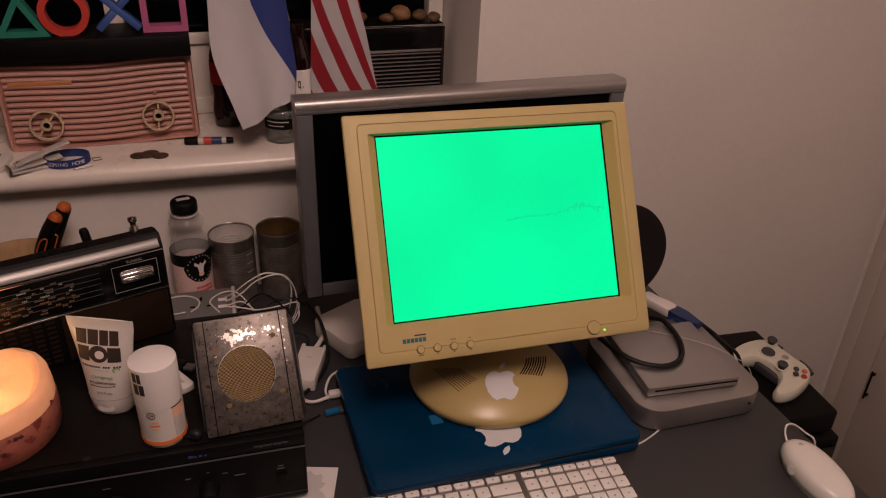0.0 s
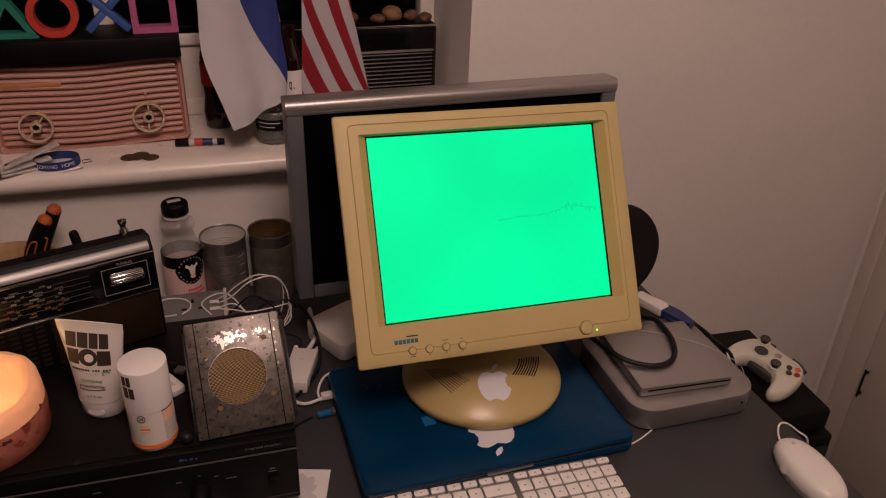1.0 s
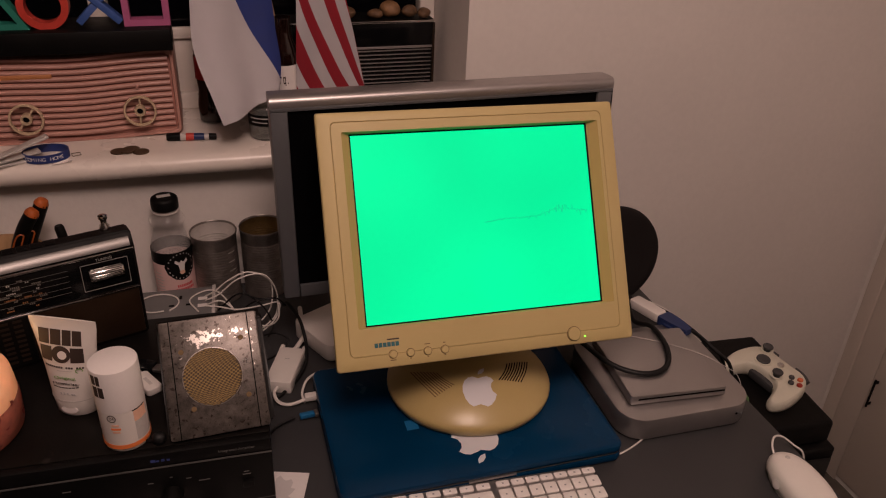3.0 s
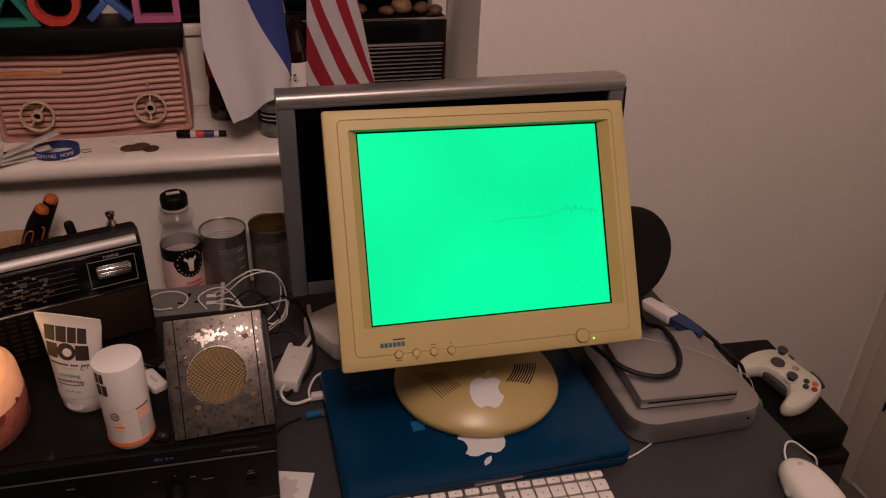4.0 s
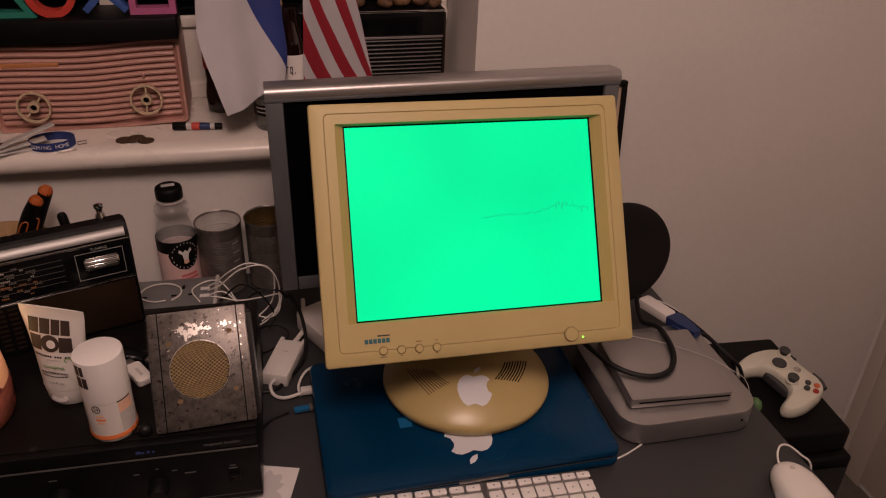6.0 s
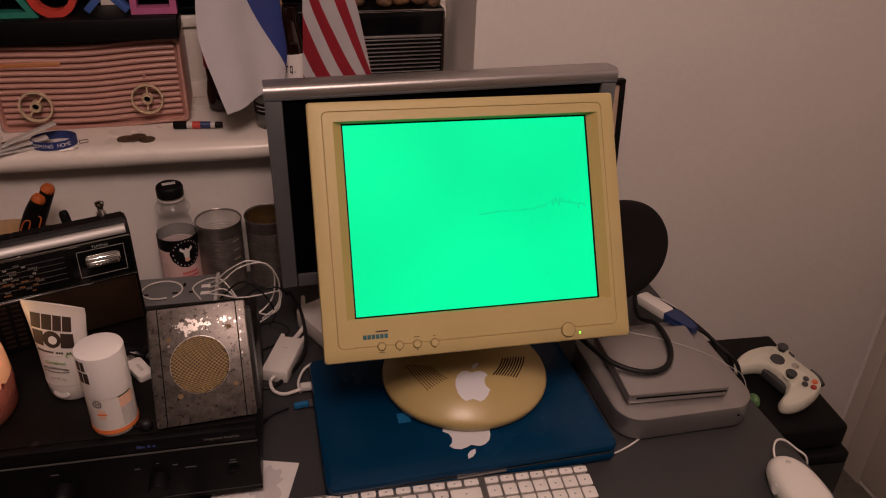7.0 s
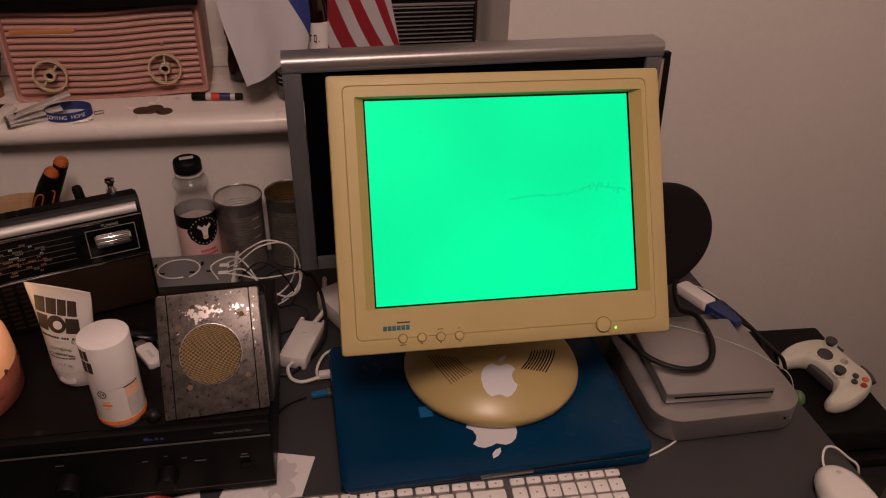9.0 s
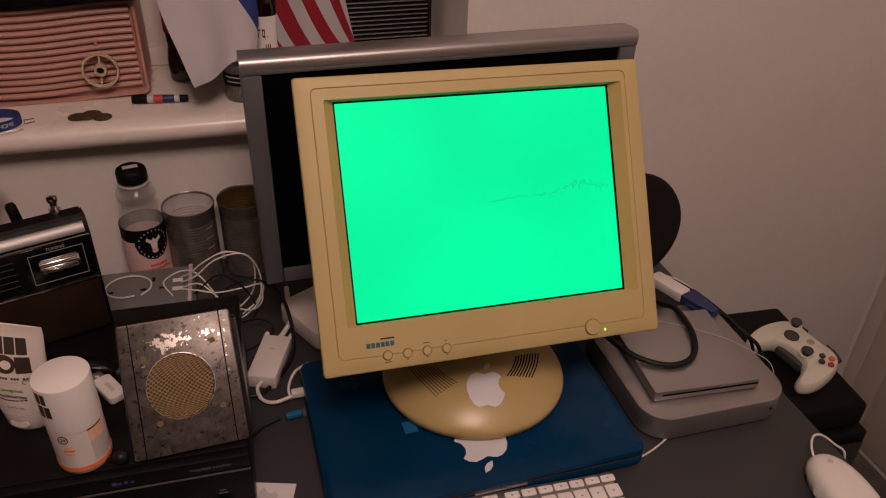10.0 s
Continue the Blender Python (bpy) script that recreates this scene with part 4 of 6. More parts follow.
def tube_disc(cx, cz, r, out, mat):
    pts = [(cx + r * math.cos(2 * math.pi * i / 24), cz + r * math.sin(2 * math.pi * i / 24)) for i in range(24)]
    return part("printed_block", loft([[(cx + (x - cx) * f, tube_y(cx + (x - cx) * f, cz + (z - cz) * f) - out * e, cz + (z - cz) * f) for x, z in pts] for f, e in ((1.0, 0), (1.0, 1), (0.5, 1), (0.05, 1))]), mat, tube)


tube_disc(-0.0020, 0.0895, 0.0108, 0.0004, "dark_print")
tube_disc(-0.0005, 0.0890, 0.0052, 0.0007, "white_matt")
for i in range(16):
    if i not in (8, 12):
        tube_print(-0.0225 + 0.0028 * i, -0.0206 + 0.0028 * i, 0.0715, 0.0738, "dark_print", "printed_mark")
tube_print(-0.0080, 0.0090, 0.0680, 0.0684, "grey_print", "printed_mark")
SLOPE = 101.5
writing("lettering", "Original", 0.0076, "green_print", tube, pose(0.0015, tube_y(0, 0.0600) - 0.0012, 0.0600) @ pose(0, 0, 0, SLOPE))
writing("lettering", "Moisturiser", 0.0066, "dark_print", tube, pose(0.0025, tube_y(0, 0.0525) - 0.0012, 0.0525) @ pose(0, 0, 0, SLOPE - 2))
for i in range(8):
    tube_print(-0.0145 + 0.0037 * i, -0.0117 + 0.0037 * i, 0.0452, 0.0463, "dark_print", "printed_mark")
writing("lettering", "3.3 fl. oz.", 0.0050, "key_mark", tube, pose(0.003, tube_y(0.003, 0.0375) - 0.0006, 0.0375) @ pose(0, 0, 0, 95))
part("leaf_badge", lathe([(0.0040, 0.0), (0.0040, 0.0004), (0.0031, 0.0004), (0.0031, 0.0)], 22, (False, False)), "green_print", tube, m=pose(0.0165, tube_y(0.0165, 0.0690) - 0.0002, 0.0690, 100, 0, 28))

# ---- roll-on deodorant ----
rol = thing("deodorant", "white roll-on deodorant with an orange band", "deodorant", pose(-0.1235, 0.8265, ATOP, 0, 0, 0) @ Matrix.Diagonal((0.945, 0.945, 0.955, 1.0)))
part("bottle", lathe([(0.0235, 0.0005), (0.0248, 0.002), (0.0255, 0.010), (0.0258, 0.056)], 40), "white_plastic", rol)
part("cap", lathe([(0.0259, 0.0565), (0.0262, 0.060), (0.0262, 0.1100), (0.0258, 0.1112), (0.0248, 0.1118), (0.0, 0.1120)], 40), "white_matt", rol)
part("orange_band", arc_patch(0.0258, 0, 360, 0.006, 0.0115, steps=40), "orange_print", rol, "bright orange band")
for a0, a1, z0, z1 in ((-146, -132, 0.0785, 0.0925), (-129, -116, 0.0785, 0.0925), (-146, -134, 0.0950, 0.1075), (-131, -121, 0.0950, 0.1075)):
    part("printed_block", arc_patch(0.0263, a0, a1, z0, z1, steps=5), "dark_print", rol)
part("badge", lathe([(0.0050, 0.0), (0.0050, 0.0004), (0.0042, 0.0004), (0.0042, 0.0)], 24, (False, False)), "dark_print", rol, m=Matrix.Rotation(radians(-21), 4, "Z") @ pose(0, -0.0258, 0.0500, 90))
writing("lettering", "24", 0.0055, "dark_print", rol, Matrix.Rotation(radians(-21), 4, "Z") @ pose(0, -0.0261, 0.0500, 90))
for z, w, mat in ((0.0400, 9, "pink_print"), (0.0350, 12, "orange_print"), (0.0305, 9, "pink_print")):
    part("printed_mark", arc_patch(0.0258, -105 - w, -105 + w, z - 0.0013, z + 0.0013, steps=6), mat, rol)
part("printed_panel", arc_patch(0.0258, -58, -18, 0.040, 0.054, steps=8), "pink_print", rol)
part("printed_panel", arc_patch(0.0258, -58, -18, 0.014, 0.0395, steps=8), "grey_print", rol)
part("printed_mark", arc_patch(0.0259, -60, -20, 0.0548, 0.0562, steps=8), "dark_print", rol)

bead = thing("earphone", "small round black earphone lying on the amplifier", "earphone", pose(-0.0905, 0.8095, ATOP))
part("bud", lathe([(0.001, 0.0003), (0.005, 0.001), (0.0075, 0.005), (0.0070, 0.010), (0.004, 0.013), (0.0, 0.0135)], 18), "black_rubber", bead)
part("stem", sweep([(-0.004, 0.0, 0.004), (-0.014, 0.004, 0.003), (-0.018, 0.012, 0.002)], 0.0016, 6, 4), "black_rubber", bead)

stick = thing("memory_stick", "white memory stick lying behind the deodorant", "memory stick", pose(-0.1055, 0.911, ATOP, 0, 0, 30))
part("body", slab(0.0195, 0.040, 0.0004, 0.0095, 0.005, 0.0015), "white_plastic", stick)
part("plug", box(-0.006, 0.006, 0.0200, 0.033, 0.0025, 0.0070, 0.0006), "tin", stick)
part("printed_mark", box(-0.002, 0.002, -0.010, 0.006, 0.0094, 0.0098, 0), "grey_print", stick)
st2 = thing("memory_stick", "small black memory stick lying on the amplifier", "memory stick", pose(-0.118, 0.951, ATOP, 0, 0, 62))
part("body", slab(0.018, 0.045, 0.0004, 0.0085, 0.003, 0.001), "black_gloss", st2)
part("plug", box(-0.006, 0.006, -0.035, -0.0225, 0.0022, 0.0067, 0.0006), "tin", st2)

# ---- along the wall: bottle, tins, power strip ----
bot = thing("drink_bottle", "empty clear plastic drink bottle with a pink label", "bottle", pose(-0.081, 1.271, DESK, 0, 0, 12))
outer = [(0.0250, 0.0006), (0.0295, 0.004), (0.0310, 0.012), (0.0310, 0.096), (0.0300, 0.110), (0.0262, 0.124), (0.0226, 0.134), (0.0236, 0.1400), (0.0268, 0.1455), (0.0276, 0.1500), (0.0256, 0.1555), (0.0205, 0.1590), (0.0188, 0.1625), (0.0186, 0.1720)]
part("bottle", lathe(outer + [(r - 0.0011, z) for r, z in outer[::-1][:-1]] + [(0.024, 0.002)], 44, (True, True)), "pet", bot)
part("neck_ring", lathe([(0.0189, 0.1640), (0.0204, 0.1645), (0.0204, 0.1665), (0.0189, 0.1670)], 40, (False, False)), "grey_print", bot)
part("cap", lathe([(0.0192, 0.1695), (0.0202, 0.1702), (0.0206, 0.1740), (0.0206, 0.1835), (0.0194, 0.1870), (0.0168, 0.1888), (0.0, 0.1890)], 44), "black", bot, "black screw cap")
part("cap_print", box(-0.010, 0.010, -0.003, 0.006, 0.1888, 0.1894, 0), "grey_print", bot)
part("label", arc_patch(0.0312, 0, 360, 0.014, 0.0830, steps=44), "label_pink", bot, "pale pink wrapped label")
part("label_band", arc_patch(0.0312, 0, 360, 0.0832, 0.1040, steps=44), "black", bot, "black band round the label")
TURNB = Matrix.Rotation(radians(13), 4, "Z")


def on_bottle(x, z, out=0.0):
    return (x, -math.sqrt(max(0.0, 0.0316 ** 2 - x * x)) - out, z)


def bottle_shape(points, out):
    """A print that follows the round label."""
    fine = []
    for (xa, za), (xb, zb) in zip(points, points[1:] + points[:1]):
        fine += [(xa + (xb - xa) * k / 4, za + (zb - za) * k / 4) for k in range(4)]
    cx, cz = sum(p[0] for p in fine) / len(fine), sum(p[1] for p in fine) / len(fine)
    return loft([[on_bottle(cx + (x - cx) * f, cz + (z - cz) * f, d) for x, z in fine] for f, d in ((1.0, 0.0), (1.0, out), (0.66, out), (0.33, out), (0.05, out))])


def disc_points(r, cz, n=12, rz=1.0):
    return [(r * math.cos(2 * math.pi * i / n), cz + r * rz * math.sin(2 * math.pi * i / n)) for i in range(n)]


emb = part("emblem", bottle_shape(disc_points(0.0240, 0.0790, 12, 1.08), 0.0004), "black", bot, "round black emblem", TURNB)
UP = 0.0095
part("emblem_shape", bottle_shape([(x * 0.85, z + UP) for x, z in ((-0.0035, 0.058), (0.0035, 0.058), (0.0050, 0.066), (0.0060, 0.072), (0.0125, 0.0765), (0.0105, 0.0815), (0.0085, 0.0770), (0.0030, 0.0765), (0.0, 0.0800), (-0.0030, 0.0765), (-0.0085, 0.0770), (-0.0105, 0.0815), (-0.0125, 0.0765), (-0.0060, 0.072), (-0.0050, 0.066))], 0.0008), "white_matt", emb)
part("emblem_shape", bottle_shape(disc_points(0.0046, 0.0585 + UP, 8, 0.8), 0.0011), "pink_print", emb)
for i in range(22):
    a = 2 * math.pi * (i + 0.5) / 22
    if math.sin(a) > 0.15 or math.sin(a) < -0.35:
        cx, cz = 0.0200 * math.cos(a), 0.0790 + 0.0220 * math.sin(a)
        part("emblem_mark", bottle_shape([(cx - 0.0007, cz - 0.0010), (cx + 0.0007, cz - 0.0010), (cx + 0.0007, cz + 0.0010), (cx - 0.0007, cz + 0.0010)], 0.0008), "grey_print", emb)
for z, a0, a1, h in ((0.0430, -96, -48, 0.0046), (0.0360, -102, -44, 0.0046)):
    for i in range(9):
        w = (a1 - a0) / 9
        part("printed_mark", arc_patch(0.0316, a0 + w * i, a0 + w * (i + 0.74), z - h / 2, z + h / 2, steps=2), "label_red", bot)
for z in (0.0290, 0.0255, 0.0220):
    part("printed_mark", arc_patch(0.0316, -100, -46, z - 0.0005, z + 0.0005, steps=6), "label_red", bot)
for i in range(8):
    part("printed_mark", arc_patch(0.0316, -160, -138 + 3 * (i % 3), 0.066 - 0.006 * i, 0.0672 - 0.006 * i, steps=3), "grey_print", bot)


def tin_can(name, x, y, h, out, inside, label, turn):
    c = thing(name, label, "tin can", pose(x, y, DESK, 0, 0, turn), "empty tins by the wall")
    prof = [(0.0345, 0.0005), (0.0368, 0.0015), (0.0368, 0.004), (0.0358, 0.006)]
    z = 0.014
    while z < h - 0.022:
        prof += [(0.0358, z), (0.0350, z + 0.0016), (0.0358, z + 0.0032)]
        z += 0.0046
    prof += [(0.0358, h - 0.006), (0.0370, h - 0.004), (0.0374, h - 0.0015), (0.0368, h), (0.0360, h - 0.001), (0.0352, h - 0.006)]
    part("wall", lathe(prof, 44, (True, False)), out, c)
    prof = [(0.0351, h - 0.003)]
    z = h - 0.022
    while z > 0.014:
        prof += [(0.0349, z), (0.0341, z - 0.0016), (0.0349, z - 0.0032)]
        z -= 0.0046
    prof += [(0.0345, 0.004), (0.0, 0.004)]
    part("lining", lathe(prof, 44, (False, True)), inside, c)
    return c


t1 = tin_can("tin_can", -0.0145, 1.271, 0.122, "tin", "tin_in", "open empty steel tin with ribbed sides", 0)
for i in range(4):
    part("scuff", arc_patch(0.0366, -58, -38, 0.092 - 0.0165 * i, 0.0945 - 0.0165 * i, 0.0006, steps=5), "tin_in", t1)
tin_can("tin_can", 0.0630, 1.274, 0.122, "tin", "brass_tin", "open empty steel tin with a gold-coloured lining", 40)

ps = thing("power_strip", "grey extension lead with British sockets", "power strip", pose(-0.172, 1.188, DESK, 0, 0, -3))
part("body", box(-0.155, 0.150, -0.044, 0.044, 0.0005, 0.047, 0.004), "socket", ps)
part("end_panel", box(0.1450, 0.1505, -0.0435, 0.0435, 0.006, 0.0490, 0.001), "grey_print", ps)
for sx in (0.030, 0.098, -0.038):
    for dx, dy, w, d in ((0.0, 0.016, 0.004, 0.010), (-0.0125, -0.006, 0.008, 0.0045), (0.0125, -0.006, 0.008, 0.0045)):
        part("socket_hole", box(sx + dx - w / 2, sx + dx + w / 2, dy - d / 2, dy + d / 2, 0.0466, 0.0474, 0), "slot", ps)
for k in range(2):
    part("usb_port", box(0.124, 0.138, -0.016 + 0.020 * k, -0.008 + 0.020 * k, 0.0466, 0.0476, 0), "white_matt", ps)

bowl = thing("tool_pot", "tan pot holding pliers behind the radio", "pot", pose(-0.318, 1.212, DESK))
part("pot", lathe([(0.050, 0.0005), (0.056, 0.01), (0.064, 0.09), (0.068, 0.138), (0.070, 0.145), (0.067, 0.1455), (0.062, 0.135), (0.058, 0.09), (0.045, 0.012), (0.0, 0.010)], 40), "stick", bowl)
pl = thing("pliers", "pliers with black and orange grips standing in the pot", "pliers", pose(-0.284, 1.232, 0.868))
for dx, k in ((0.0, 0.0), (0.013, 0.010)):
    part("grip", sweep([(dx - 0.012, 0.0, -0.02), (dx - 0.004, k, 0.022), (dx + 0.010, k, 0.055), (dx + 0.026, k, 0.080 + k)], 0.0100, 12, 6), "black", pl)
    part("grip_tip", lathe([(0.0102, -0.004), (0.0098, 0.0), (0.0070, 0.005), (0.0, 0.0070)], 16), "tool_orange", pl, "orange grip end", pose(dx + 0.0268, k, 0.0815 + k, 0, 32, 0))
    part("grip_inlay", sweep([(dx - 0.013, k - 0.0082, 0.012), (dx - 0.0065, k - 0.0092, 0.034), (dx + 0.002, k - 0.0096, 0.050), (dx + 0.010, k - 0.0094, 0.050), (dx + 0.004, k - 0.0094, 0.034), (dx - 0.004, k - 0.0090, 0.014)], 0.0012, 6, 4), "tool_orange", pl)
    part("grip_foot", sweep([(dx - 0.016, 0.0, -0.026), (dx - 0.0105, k * 0.5, -0.004)], 0.0104, 12, 4), "tool_orange", pl)
part("jaw", box(-0.018, -0.006, -0.005, 0.006, -0.06, -0.015, 0.002), "tin", pl)
mk = thing("screwdriver", "black and red screwdriver leaning behind the radio", "screwdriver", pose(-0.188, 1.168, DESK + 0.0008, -6, -9, 0))
part("shaft", lathe([(0.0015, 0.0), (0.0028, 0.004), (0.0028, 0.105)], 12), "tin", mk)
part("collar", lathe([(0.0055, 0.1052), (0.0062, 0.112), (0.0064, 0.1735)], 16), "red", mk)
part("grip", lathe([(0.0064, 0.1738), (0.0068, 0.1760), (0.0066, 0.195), (0.0050, 0.199), (0.0, 0.1995)], 16), "black", mk)

# ---- disc, picture and router behind the displays ----
disc = thing("round_speaker", "flat round dark brown disc speaker leaning behind the monitor", "speaker", pose(0.6125, 1.100, 0.8395, -8, 0, 0))
part("disc", lathe([(0.0, 0.004), (0.012, 0.005), (0.030, 0.010), (0.070, 0.0145), (0.082, 0.0145), (0.0865, 0.012), (0.0880, 0.007), (0.0865, 0.001), (0.070, -0.006), (0.0, -0.010)], 56), "slate", disc, m=pose(0, 0, 0, 90))
part("centre_cap", lathe([(0.010, 0.004), (0.008, 0.008), (0.0, 0.010)], 20), "black", disc, m=pose(0, -0.0005, 0, 90))
part("rest", box(-0.03, 0.03, 0.012, 0.07, -0.0880, -0.080, 0.002), "black", disc)

pic = thing("picture_frame", "thin black picture frame leaning against the wall", "picture frame", pose(0.56, 1.276, DESK + 0.0005, -5.0, 0, 0))
for x0, x1, z0, z1 in ((-0.13, 0.13, 0.0, 0.009), (-0.13, 0.13, 0.301, 0.310), (-0.13, -0.121, 0.0092, 0.3008), (0.121, 0.13, 0.0092, 0.3008)):
    part("frame_bar", box(x0, x1, -0.006, 0.008, z0, z1, 0.0012), "black", pic)
part("picture", box(-0.1208, 0.1208, -0.001, 0.004, 0.0095, 0.3005, 0), "picture", pic, "plain tan picture")

ap = thing("wireless_router", "small square white wireless router under the display", "router", pose(0.1535, 1.101, DESK, 0, 0, 26.6))
part("body", slab(0.098, 0.098, 0.002, 0.031, 0.014, 0.0025), "white_plastic", ap)
part("foot", slab(0.086, 0.086, 0.0, 0.0022, 0.012, 0.0004), "grey_print", ap)

ad = thing("video_adapter", "white video adapter box with two thumb screws", "adapter", pose(0.0655, 1.027, DESK, 0, 0, -22))
part("body", slab(0.038, 0.082, 0.0005, 0.0205, 0.004, 0.0025), "white_plastic", ad)
part("thumb_screw", lathe([(0.0035, 0.0), (0.0035, 0.009), (0.0, 0.010)], 12), "white_plastic", ad, m=pose(-0.0165, 0.039, 0.0155, -90))
part("thumb_screw", lathe([(0.0035, 0.0), (0.0035, 0.009), (0.0, 0.010)], 12), "white_plastic", ad, m=pose(0.0165, 0.039, 0.0155, -90))
part("printed_mark", box(-0.004, 0.003, 0.012, 0.014, 0.0203, 0.0208, 0), "grey_print", ad)
part("lead", sweep([(0.0, -0.040, 0.011), (-0.002, -0.052, 0.010), (0.008, -0.066, 0.007), (0.026, -0.070, 0.008), (0.050, -0.054, 0.010)], 0.0024, 8, 6), "white_plastic", ad)
part("plug", box(-0.0055, 0.0055, -0.010, 0.010, -0.004, 0.004, 0.0015), "white_plastic", ad, m=pose(0.0515, -0.0525, 0.0105, 0, 0, -68))
part("lead", sweep([(0.0, 0.041, 0.012), (0.004, 0.060, 0.012), (0.006, 0.085, 0.014), (-0.008, 0.125, 0.012), (-0.02, 0.16, 0.01)], 0.0036, 8, 6), "white_plastic", ad)

vg = thing("video_connector", "white cable adapter joined to a dark blue plug", "connector", pose(0.651, 0.977, DESK + 0.022, -3, 0, 17) @ Matrix.Diagonal((1.15, 1.38, 1.1, 1.0)))
part("adapter_shell", slab(0.020, 0.044, 0.001, 0.015, 0.004, 0.002), "white_plastic", vg, m=pose(0, 0.022, 0.008))
part("plug", loft([[(x * w, y, 0.016 + z * h) for x, z in ((-1, -1), (1, -1), (1, 1), (-1, 1))] for w, h, y in ((0.0105, 0.0065, -0.001), (0.0105, 0.0065, -0.016), (0.0055, 0.0045, -0.038))]), "vga_blue", vg, "dark blue tapered plug")
part("plug_screw", lathe([(0.002, 0.0), (0.0024, 0.012), (0.0, 0.0125)], 10), "vga_blue", vg, m=pose(0.0120, -0.012, 0.016, 90))
part("plug_screw", lathe([(0.002, 0.0), (0.0024, 0.012), (0.0, 0.0125)], 10), "vga_blue", vg, m=pose(-0.0120, -0.012, 0.016, 90))

# ---- on the window sill ----
pk = thing("pink_radio", "old pink plastic table radio with ribbed front", "radio", pose(-0.183, 1.372, SILL, 0, 0, 0))


def wave(x):
    """How the warped front sags along its length."""
    return -0.0035 * math.exp(-((x + 0.005) / 0.075) ** 2) + 0.0022 * math.tanh((x - 0.05) / 0.06)


def pink_ring(inset, y):
    pts = []
    for x, z in (outline(0.282 - 2 * inset, 0.137 - 2 * inset, max(0.010 - inset * 0.4, 0.003), 6)):
        pts.append((x, y, 0.0690 + z))
    return pts


def pink_loft(rings, caps=(True, True)):
    bm = loft(rings, caps)
    bmesh.ops.subdivide_edges(bm, edges=[e for e in bm.edges if abs((e.verts[0].co - e.verts[1].co).x) > 0.1], cuts=16)
    for v in bm.verts:
        v.co.z += wave(v.co.x)
        v.co.z = max(v.co.z, 0.0008)
    return bm


part("case", pink_loft([pink_ring(0.005, 0.117), pink_ring(0.0, 0.110), pink_ring(0.0, 0.004), pink_ring(0.002, -0.001), pink_ring(0.006, -0.001), pink_ring(0.009, 0.012)], (True, True)), "pink", pk)
for i in range(12):
    z = 0.0180 + 0.00955 * i
    part("rib", sweep([(x, 0.0030, z + wave(x)) for x in [-0.1305 + 0.261 * k / 16 for k in range(17)]], 0.0037, 8, 1, 1.0), "pink", pk)
# sheet behind the ribs, painted darker for the shade there
part("recess", box(-0.1345, 0.1345, 0.0052, 0.0118, 0.0075, 0.1305, 0), "pink_shaded", pk)
part("dial_strip", box(-0.125, -0.036, -0.0012, 0.003, 0.1010, 0.1085, 0.002), "dial_orange", pk, "amber tuning strip")
for kx, kz in ((-0.081, 0.0440), (0.081, 0.0475)):
    kn = part("knob", lathe([(0.0215, -0.003), (0.0240, -0.003), (0.0246, 0.0), (0.0240, 0.004), (0.0215, 0.004), (0.0210, 0.0)], 44, (False, False)), "ivory", pk, "ivory open wheel knob", pose(kx, -0.012, kz, 90))
    part("hub", lathe([(0.0078, -0.010), (0.0085, 0.002), (0.0078, 0.005), (0.0052, 0.005), (0.0046, 0.0), (0.0, 0.0)], 28, (False, True)), "ivory", kn)
    part("hub_hole", lathe([(0.0044, 0.0008), (0.0, 0.0009)], 20), "slot", kn)
    for a in ((52, 232) if kx < 0 else (85, 265)):
        part("spoke", box(0.0075, 0.0218, -0.0014, 0.0014, -0.002, 0.002, 0.0005), "ivory", kn, m=pose(0, 0, 0, 0, 0, a))
    part("spindle", lathe([(0.006, -0.014), (0.006, -0.009)], 16), "slot", kn)
part("pointer", box(0.079, 0.083, -0.004, 0.002, 0.080, 0.086, 0.0008), "pink", pk)
for sx in (-0.11, 0.11):
    part("foot", box(sx - 0.01, sx + 0.01, 0.01, 0.09, -0.0002, 0.003, 0), "slot", pk)

# lamp with four coloured shapes on a black plinth
ic = thing("shape_lamp", "unlit novelty lamp with four coloured shapes on black", "lamp", pose(-0.188, 1.405, SILL + 0.1415))
part("plinth", box(-0.150, 0.147, -0.053, 0.045, 0.0, 0.0320, 0.002), "black", ic)


def frame_shape(outer, inner, depth):
    bm = bmesh.new()
    k = len(outer)
    lay = []
    for pts, y in ((outer, -depth), (outer, depth), (inner, depth), (inner, -depth)):
        lay.append([bm.verts.new((x, y, z)) for x, z in pts])
    for a, b in zip(lay, lay[1:] + lay[:1]):
        for i in range(k):
            bm.faces.new((a[i], a[(i + 1) % k], b[(i + 1) % k], b[i]))
    return bm


def poly(n, r, turn=90):
    return [(r * math.cos(radians(turn + 360 * i / n)), r * math.sin(radians(turn + 360 * i / n))) for i in range(n)]


SY = -0.020
part("triangle", frame_shape([(x, z * 0.98 + 0.020) for x, z in poly(3, 0.0420)], [(x, z * 0.98 + 0.020) for x, z in poly(3, 0.0250)], 0.011), "teal", ic, "green triangle outline", pose(-0.083, SY, 0.0328))
part("ring", frame_shape([(x, z + 0.034) for x, z in poly(40, 0.0345)], [(x, z + 0.034) for x, z in poly(40, 0.0245)], 0.011), "red", ic, "red circle outline", pose(-0.024, SY, 0.0312))
crs = box(-0.041, 0.041, -0.011, 0.011, -0.0050, 0.0050, 0.001)
part("cross", crs, "blue", ic, "blue cross", pose(0.049, SY, 0.0680, 0, 45, 0))
